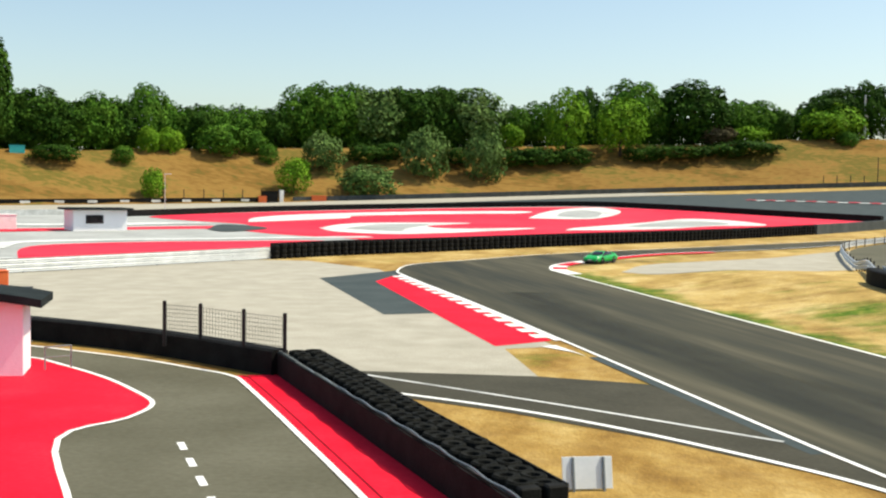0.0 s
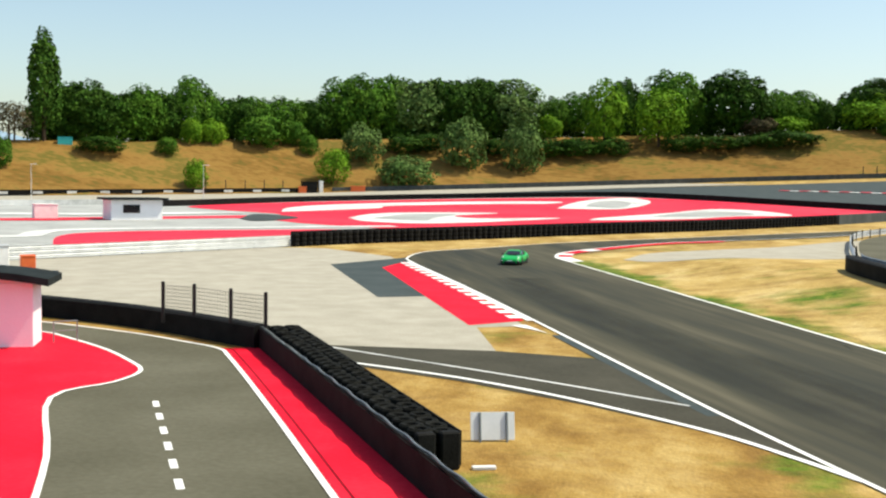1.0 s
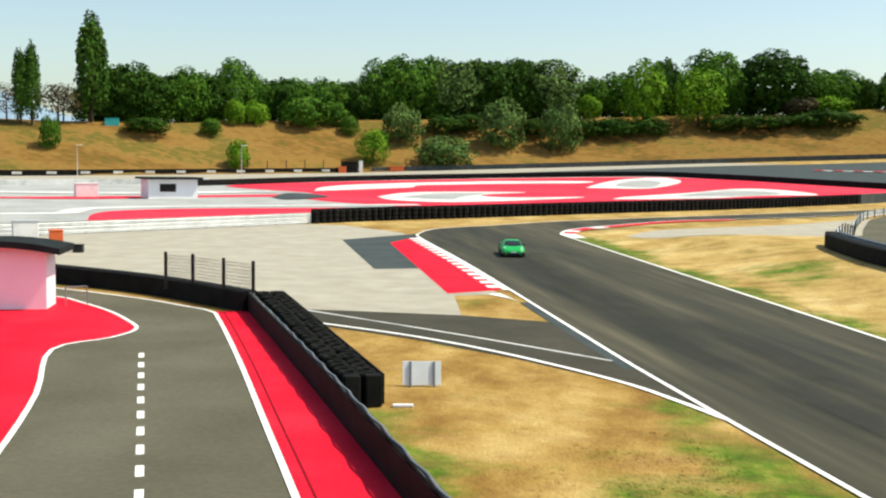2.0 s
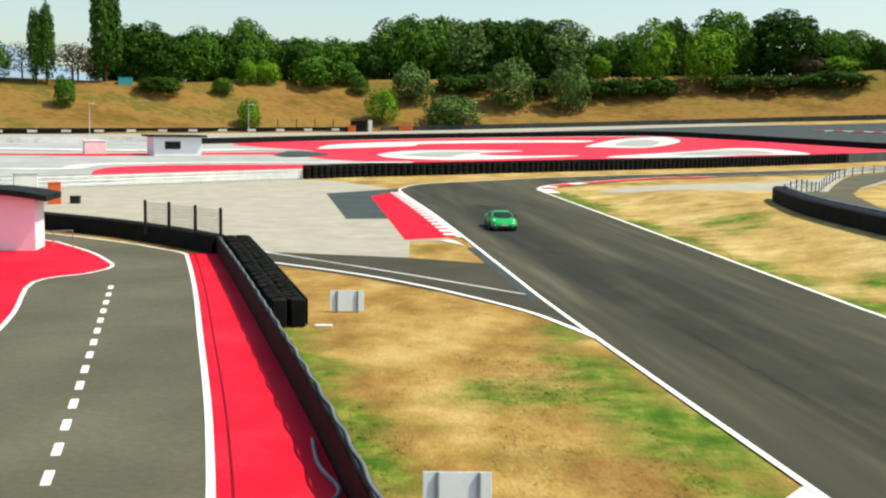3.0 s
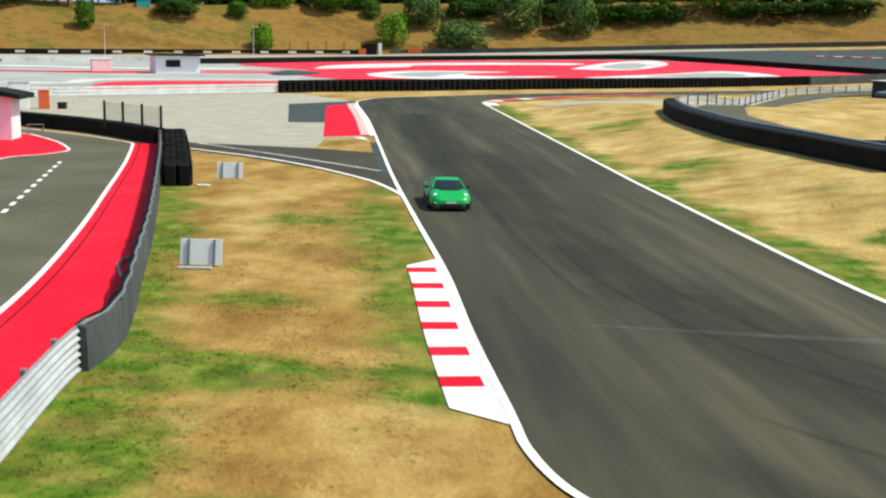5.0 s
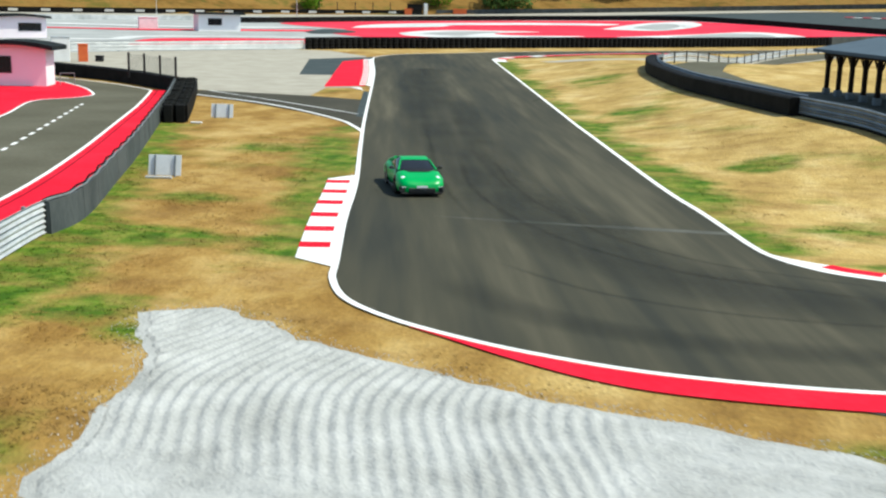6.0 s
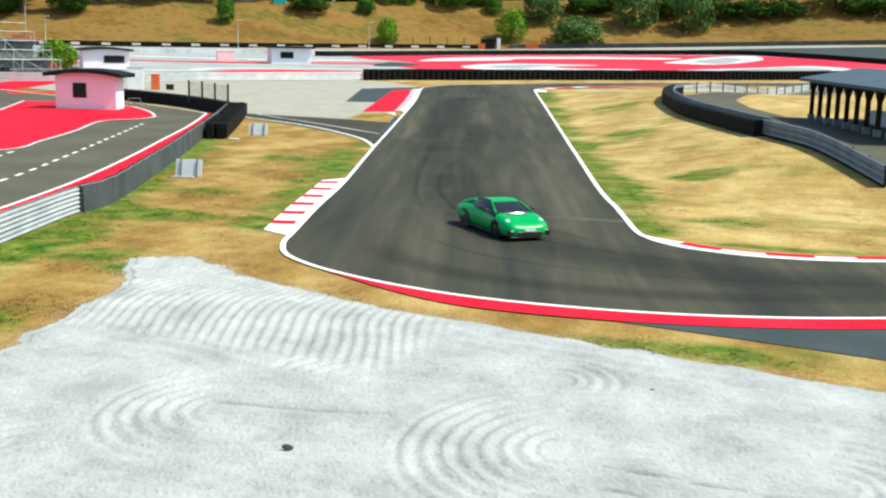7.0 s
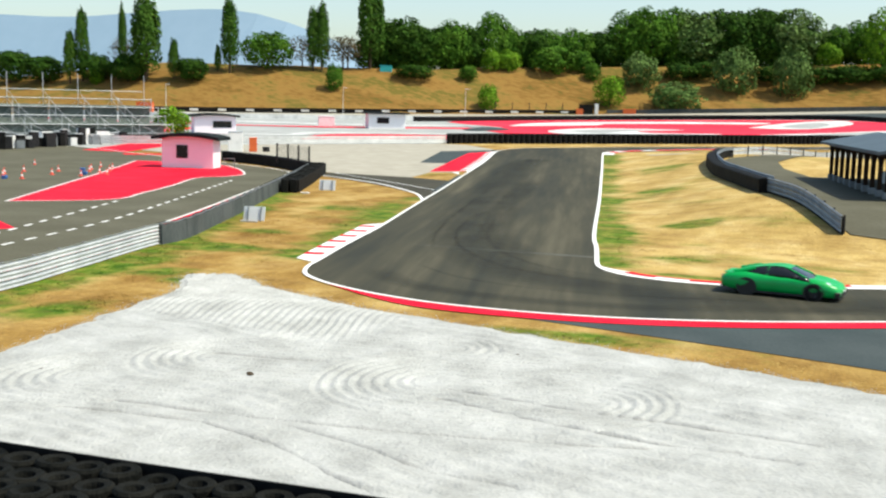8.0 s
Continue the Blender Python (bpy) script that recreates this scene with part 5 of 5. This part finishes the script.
def tree(key, x, y, h, w):
    global planted
    planted += 1
    t = thing("tree", SPECIES[key][0], "tree", pose(x, y, land(x, y) - 0.2, 0, 0, planted * 77), "trees behind the circuit")
    crown, trunk = VARIANTS[key][planted % 4]
    k = w * (0.85 if key == "poplar" else 1.12) / SPECIES[key][4]
    for name, me in (("trunk", trunk), ("crown", crown)):
        ob = new(name, me)
        ob.parent = t
        ob.matrix_basis = Matrix.Diagonal((k, k, h, 1))


def bush(key, x, y, h, w):
    global planted
    planted += 1
    t = thing("bush", {"dark": "dark green hedge bush on the embankment", "olive": "grey-green bush on the dry slope", "light": "bright green bush on the slope", "mid": "green bush on the slope", "brown": "brownish dry bush on the crest"}[key], "bush", pose(x, y, land(x, y) - 0.3, 0, 0, planted * 61), "bushes on the embankment")
    ob = new("foliage", BUSH[key][planted % 2])
    ob.parent = t
    ob.matrix_basis = Matrix.Diagonal((w, w, h * 1.1, 1))
    bm = bmesh.new()
    tube(bm, (0, 0, -0.3), (0, 0, h * 0.4), 0.12, 0.05, 5)
    part("stem", bm, BARK, t)


for row in ((-156, 369, 18, 12), (-149, 372, 19.5, 17), (-142, 375, 17, 14), (-127, 385, 16, 12), (-105, 400, 15, 12), (-82, 417, 15, 13), (-36, 434, 23.5, 19), (-25, 438, 23, 16), (29, 453, 22, 12), (70, 455, 24, 24), (102, 457, 13.5, 10)):
    tree("dark", *row)
for row in ((121, 459, 17.6, 18), (127, 461, 20.8, 18), (138, 459, 23, 15), (-288, 321, 13, 14), (-270, 319, 10, 13), (-246, 318, 10, 11), (-231, 317, 10, 11), (-206, 320, 8.6, 9), (-135, 384, 17, 12), (-113, 402, 14, 12), (-69, 432, 19, 14)):
    tree("dark", *row)
for row in ((-131, 382, 18.5, 13), (-119, 390, 21, 12.5), (-113, 395, 16, 10), (-100, 404, 15, 12), (-92, 410, 15.7, 14), (-74, 421, 22, 14), (-65, 424, 23.6, 18), (-55, 428, 23, 15), (2, 447, 16, 11), (11, 450, 17, 13), (47, 454, 25, 20), (54, 454, 14, 11), (86, 456, 17, 14), (95, 457, 16, 14), (-188, 341, 13.4, 15)):
    tree("mid", *row)
for row in ((-48, 430, 22.4, 19), (-13, 442, 21.4, 20)):
    tree("olive", *row)
for row in ((19.4, 429, 24, 12.5), (39, 432, 20.6, 16), (-69.7, 376.5, 11.6, 9)):
    tree("light", *row)
for row in ((-155, 358, 34.6, 8.8), (-169, 347, 26, 4.6), (-172, 346, 24, 4.4), (-197.6, 331, 27.7, 5.8), (-224, 318, 31, 10), (-213, 319, 15, 3.7), (-252.5, 319, 27.4, 4.8), (-256, 316.5, 20, 4.4), (-237, 322, 27, 2.8), (-202, 330, 10, 2.2)):
    tree("poplar", *row)
for row in ((-177, 347, 12, 10), (-163, 352, 13, 12), (-231, 326, 13, 8), (-243, 330, 12, 8), (-165, 360, 12, 10)):
    tree("brown", *row)
for row in ((-115.6, 380, 7.3, 6.4), (-110, 384, 7, 7.4), (-107, 353, 7.3, 6), (89, 449, 5.7, 13), (121, 451, 12.3, 19), (-243.6, 316, 7, 4), (0, 439, 7.8, 9)):
    bush("light", *row)
for row in ((-95.6, 391, 9, 14), (-86, 398, 7, 7.5), (-80.5, 393.5, 6, 5.6), (-120, 367.5, 4.6, 5.7), (123.5, 441.6, 5, 6.6), (-158.4, 336, 8.4, 5.2)):
    bush("mid", *row)
for row in ((-63, 396, 11.2, 11.5), (-47, 383, 8.4, 16), (-29.7, 401, 15, 13), (-9.8, 405, 16, 11)):
    bush("olive", *row)
for row in ((-50, 406, 5.7, 12), (-137, 357, 4.2, 12), (-2.2, 418, 5.5, 14), (8.8, 421, 5.9, 14), (21, 424, 5.6, 12), (59.6, 429, 4.5, 18), (85.6, 433, 4.6, 19), (-42, 409.6, 5.4, 10), (47, 428, 5, 12), (-19, 414, 5, 10), (75, 431, 4.5, 14)):
    bush("dark", *row)
bush("brown", 78, 448, 6.2, 11)
# dense undergrowth along the crest
under = random.Random(11)
for k in range(38):
    x = -161 + k * 7.6 + under.uniform(-2, 2)
    if 105 < x < 113:
        continue
    bush(under.choice(("dark", "dark", "mid")), x, float(np.interp(x, FOOT_X, FOOT_Y)) + 57 + under.uniform(-3, 3), under.uniform(7.5, 12.5), under.uniform(10, 14))
hb = thing("tree", "round bushy tree behind the pink hut", "tree", pose(-78.3, 124, rise(-78, 124)))
for name, me in (("crown", BUSH["light"][0]), ("trunk", VARIANTS["mid"][0][1])):
    ob = new(name, me)
    ob.parent = hb
    ob.matrix_basis = Matrix.Diagonal((4.6, 4.6, 4.4, 1))


# ---- distant hills ----
def hills():
    # Haze is painted on: a pale blue colour plus a faint glow of the slopes.
    m = surface("haze_tinted_hill", [(0.22, 0.31, 0.39), (0.26, 0.35, 0.43)], 0.002, 1.0, 0)
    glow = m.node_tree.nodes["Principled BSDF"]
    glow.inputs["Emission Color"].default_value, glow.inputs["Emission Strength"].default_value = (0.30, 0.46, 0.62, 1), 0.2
    bm = bmesh.new()
    lo, up = [], []
    for k in range(60):
        x = -4200 + k * 90
        h = 175 * step(-900, -1700, x) + 60 * step(200, -1200, x) + 18 * noise.noise(Vector((x * 0.002, 3, 0)))
        lo.append((bm.verts.new((x, 2500, -20)), bm.verts.new((x, 2900, -20))))
        up.append(bm.verts.new((x, 2700, max(-15.0, h))))
    for k in range(59):
        bm.faces.new((lo[k][0], lo[k + 1][0], up[k + 1], up[k]))
        bm.faces.new((up[k], up[k + 1], lo[k + 1][1], lo[k][1]))
    tagged(new("backdrop", mesh_of("backdrop", bm, m)), "haze-tinted blue hills on the horizon", kind="structure")


hills()


# ---- the car ----
def loft(bm, rings, close=True):
    vs = [[bm.verts.new(p) for p in ring] for ring in rings]
    k = len(vs[0])
    for a, b in zip(vs, vs[1:]):
        for j in range(k - (0 if close else 1)):
            bm.faces.new((a[j], a[(j + 1) % k], b[(j + 1) % k], b[j]))
    if close:
        bm.faces.new(vs[0][::-1])
        bm.faces.new(vs[-1])
    bmesh.ops.recalc_face_normals(bm, faces=bm.faces[:])
    for f in bm.faces:
        f.smooth = True


STATIONS = (-2.26, -2.2, -2.05, -1.75, -1.4, -1.0, -0.5, 0.0, 0.5, 0.9, 1.25, 1.6, 1.9, 2.1, 2.2, 2.26)
HALF = (0.66, 0.80, 0.89, 0.94, 0.95, 0.935, 0.89, 0.87, 0.875, 0.895, 0.92, 0.915, 0.87, 0.79, 0.70, 0.55)
DECK = (0.64, 0.76, 0.85, 0.91, 0.94, 0.94, 0.93, 0.92, 0.91, 0.89, 0.86, 0.81, 0.74, 0.66, 0.58, 0.50)
BELLY = (0.40, 0.30, 0.24, 0.18, 0.16, 0.15, 0.15, 0.15, 0.15, 0.15, 0.15, 0.15, 0.15, 0.16, 0.18, 0.24)


SIZE = Vector((0.96, 0.95, 0.86))


def build_car():
    car = thing("sports_car", "bright green two-door sports coupe driving on the track", "car")
    bm = bmesh.new()
    rings = []
    for x, w, top, lowz in zip(STATIONS, HALF, DECK, BELLY):
        ring = []
        h = top - lowz
        fender = 0.05 * math.exp(-((x - 1.3) / 0.38) ** 2) + 0.05 * math.exp(-((x + 1.35) / 0.45) ** 2)
        for u, v in ((0.0, 0), (0.72, 0), (0.93, 0.08), (0.99, 0.3), (1.0, 0.55), (0.97, 0.78), (0.86, 0.95), (0.66, 1.0), (0.35, 1.0), (0.0, 1.0)):
            z = lowz + h * v + (fender if 0.6 < u < 0.95 and v > 0.9 else 0.0) - (0.02 if u < 0.4 and v == 1.0 and x > 1.0 else 0.0)
            ring.append((x, 0.985 * w * u, z))
        rings.append(ring + [(px, -py, pz) for px, py, pz in ring[-2:0:-1]])
    loft(bm, rings)
    body = part("body", bm, CARPAINT, car)
    # cabin: glass house with a painted roof
    prof = ((-1.95, 0.80, 0.86, 0.46), (-1.7, 0.88, 0.95, 0.50), (-1.4, 0.90, 1.06, 0.54), (-1.0, 0.90, 1.18, 0.57), (-0.6, 0.91, 1.265, 0.58), (-0.2, 0.91, 1.305, 0.58), (0.1, 0.90, 1.30, 0.58), (0.35, 0.89, 1.24, 0.58), (0.62, 0.88, 1.13, 0.60), (0.88, 0.86, 1.01, 0.63), (1.15, 0.82, 0.885, 0.66))
    bm = bmesh.new()
    rings = []
    for x, zb, zt, w in prof:
        wb = w + 0.18
        side = [(x, wb, zb - 0.06), (x, wb - 0.03, zb + 0.25 * (zt - zb)), (x, w + 0.04, zb + 0.75 * (zt - zb)), (x, w - 0.1, zt - 0.015), (x, w * 0.45, zt)]
        rings.append(side + [(px, -py, pz) for px, py, pz in side[::-1]])
    loft(bm, rings)
    part("glass_house", bm, GLASS, car, "dark tinted windows")
    bm = bmesh.new()
    rows = []
    for x, zb, zt, w in prof[:-3]:
        if x > -1.96:
            rows.append([(x, y, zt + 0.012 - 0.02 * (abs(y) / w) ** 4) for y in (-w + 0.06, -w * 0.5, 0, w * 0.5, w - 0.06)])
    loft(bm, rows, False)
    part("roof", bm, CARPAINT, car)
    for s in (-1, 1):
        for name, (xa, za, ya), (xb, zb2, yb), r1, r2 in (("windscreen_pillar", (0.3, 1.25, 0.55), (1.0, 0.92, 0.72), 0.03, 0.04), ("door_pillar", (-0.42, 1.27, 0.55), (-0.5, 0.9, 0.75), 0.025, 0.03), ("rear_pillar", (-0.95, 1.15, 0.56), (-1.75, 0.9, 0.66), 0.08, 0.12)):
            bm = bmesh.new()
            tube(bm, (xa, s * ya, za), (xb, s * yb, zb2), r1, r2, 8)
            part(name, bm, CARPAINT, car)
        bm = bmesh.new()
        bmesh.ops.create_uvsphere(bm, u_segments=10, v_segments=6, radius=1, matrix=pose(0.62, s * 0.93, 0.97) @ Matrix.Diagonal((0.08, 0.1, 0.065, 1)))
        tube(bm, (0.62, s * 0.80, 0.93), (0.62, s * 0.9, 0.95), 0.025, seg=5)
        part("wing_mirror", bm, CARBLACK, car)
        bm = bmesh.new()
        bmesh.ops.create_uvsphere(bm, u_segments=14, v_segments=8, radius=1, matrix=pose(1.83, s * 0.66, 0.70, 0, 35, s * 18) @ Matrix.Diagonal((0.15, 0.105, 0.062, 1)))
        part("headlight", bm, LAMPGLASS, car, "clear oval headlight")
        bm = bmesh.new()
        box(bm, 2.12, s * 0.63, 0.32, 0.2, 0.4, 0.23, 0.03, s * -20)
        inlet = part("air_intake", bm, CARBLACK, car, "black side air intake")
        bm = bmesh.new()
        box(bm, 2.2, s * 0.62, 0.42, 0.08, 0.26, 0.025, 0.008, s * -20)
        part("running_light", bm, LAMPGLASS, inlet, "slim white daytime running light")
        bm = bmesh.new()
        box(bm, 0.1, s * 0.865, 0.17, 2.0, 0.08, 0.1, 0.02)
        part("side_sill", bm, CARBLACK, car, "black side sill")
        bm = bmesh.new()
        box(bm, -0.1, s * 0.893, 0.74, 0.2, 0.03, 0.035, 0.01)
        part("door_handle", bm, CARPAINT, car)
    bm = bmesh.new()
    box(bm, 2.21, 0, 0.29, 0.14, 1.0, 0.2, 0.03)
    part("front_grille", bm, CARBLACK, car, "black lower front grille")
    bm = bmesh.new()
    box(bm, 2.17, 0, 0.165, 0.2, 1.5, 0.05, 0.015)
    part("front_lip", bm, CARBLACK, car)
    bm = bmesh.new()
    box(bm, 2.29, 0, 0.43, 0.02, 0.4, 0.09, 0.004)
    part("number_plate", bm, PLATE, car, "blank white plate")
    bm = bmesh.new()
    box(bm, -2.02, 0, 0.87, 0.26, 1.2, 0.035, 0.012)
    part("rear_spoiler", bm, CARPAINT, car)
    bm = bmesh.new()
    box(bm, -2.2, 0, 0.72, 0.08, 1.3, 0.05, 0.01)
    part("rear_light_bar", bm, REDLAMP, car, "red full-width rear light")
    bm = bmesh.new()
    box(bm, -2.18, 0, 0.32, 0.16, 1.3, 0.2, 0.03)
    part("rear_diffuser", bm, CARBLACK, car)
    wheels = []
    for x, s, r in ((1.3, 1, 0.335), (1.3, -1, 0.335), (-1.2, 1, 0.345), (-1.2, -1, 0.345)):
        bm = bmesh.new()
        tube(bm, (x, s * 0.74, r + 0.02), (x, s * (0.895 if x > 0 else 0.925), r + 0.02), r + 0.05, seg=28)
        part("wheel_arch", bm, CARBLACK, car, "dark wheel arch")
        hub = new("wheel")
        hub.parent = car
        hub.matrix_basis = pose(x, s * 0.81, r)
        bm = bmesh.new()
        ring = [(0.62, -0.1), (0.93, -0.115), (1.0, -0.08), (1.0, 0.08), (0.93, 0.115), (0.62, 0.1)]
        rings = [[(r * q * math.cos(math.tau * k / 28), v, r * q * math.sin(math.tau * k / 28)) for q, v in ring] for k in range(29)]
        loft(bm, rings, False)
        part("tyre", bm, TYRE, hub)
        bm = bmesh.new()
        tube(bm, (0, -0.08, 0), (0, 0.08, 0), 0.06, seg=12)
        for k in range(5):
            an = math.tau * k / 5
            for o in (-0.16, 0.16):
                tube(bm, (0.04 * math.cos(an), s * 0.08, 0.04 * math.sin(an)), (r * 0.66 * math.cos(an + o), s * 0.09, r * 0.66 * math.sin(an + o)), 0.022, seg=5)
        tube(bm, (0, -s * 0.02, 0), (0, s * 0.0, 0), r * 0.66, seg=24)
        part("rim", bm, RIM, hub)
        wheels.append((hub, x * SIZE.x, s * 0.81 * SIZE.y, r * SIZE.z))
    # overall size of the coupe
    for ob in car.children_recursive:
        if ob.type == "MESH":
            ob.data.transform(Matrix.Diagonal((SIZE.z, SIZE.y, SIZE.z, 1) if ob.parent.name.startswith("wheel") else (*SIZE, 1)))
    return car, wheels


CAR, WHEELS = build_car()
CAR_WAY = [(0, -6.04, 133.27), (0.5, -11.85, 124.14), (1, -15.19, 116.63), (1.5, -15.86, 109.39), (2, -15.24, 102.15), (2.5, -14.21, 94.92), (3, -12.72, 87.05), (3.5, -10.95, 77.98), (4, -8.95, 68.47), (4.5, -6.87, 58.61), (5, -4.88, 49.24), (5.5, -2.95, 41.5), (6, -0.6, 34.6), (6.5, 2.35, 29.4), (7, 6.6, 25.4), (7.5, 11.9, 23.15), (8, 19.2, 22.95)]


def car_at(t):
    """Place and heading of the car, on a smooth curve through its way."""
    ts = [r[0] for r in CAR_WAY]
    i = min(len(ts) - 2, max(0, int(t / 0.5)))

    def point(k):
        if k < 0:
            return 2 * Vector(CAR_WAY[0][1:]) - Vector(CAR_WAY[1][1:])
        if k >= len(CAR_WAY):
            return Vector((27.2, 26.6))
        return Vector(CAR_WAY[k][1:])

    a, b, c, d = (point(k) for k in (i - 1, i, i + 1, i + 2))
    s = (t - ts[i]) / 0.5
    p = 0.5 * (2 * b + (c - a) * s + (2 * a - 5 * b + 4 * c - d) * s * s + (3 * b - a - 3 * c + d) * s ** 3)
    v = 0.5 * ((c - a) + 2 * (2 * a - 5 * b + 4 * c - d) * s + 3 * (3 * b - a - 3 * c + d) * s * s) / 0.5
    return p, v


HEADING = ((0, -124), (0.5, -114), (1, -101), (1.5, -90), (2, -84), (2.5, -82), (3, -79), (4, -77.5), (5, -76.5), (5.5, -76), (6, -69), (6.5, -60), (7, -51), (7.5, -35), (8, -7))


def motions():
    rows = []
    for k in range(33):
        p, v = car_at(k * 0.25)
        rows.append((k * 0.25, pose(p.x, p.y, rise(p.x, p.y) + 0.035, 0, 0, float(np.interp(k * 0.25, [h[0] for h in HEADING], [h[1] for h in HEADING])))))
    walk(CAR, rows)
    for hub, x, s, r in WHEELS:
        turn, spins = 0.0, []
        for k in range(241):
            p, v = car_at(k / 30)
            spins.append((k / 30, pose(x, s, r) @ Matrix.Rotation(turn, 4, "Y")))
            turn += min(1.45, v.length / r / 30)
        walk(hub, spins)


motions()
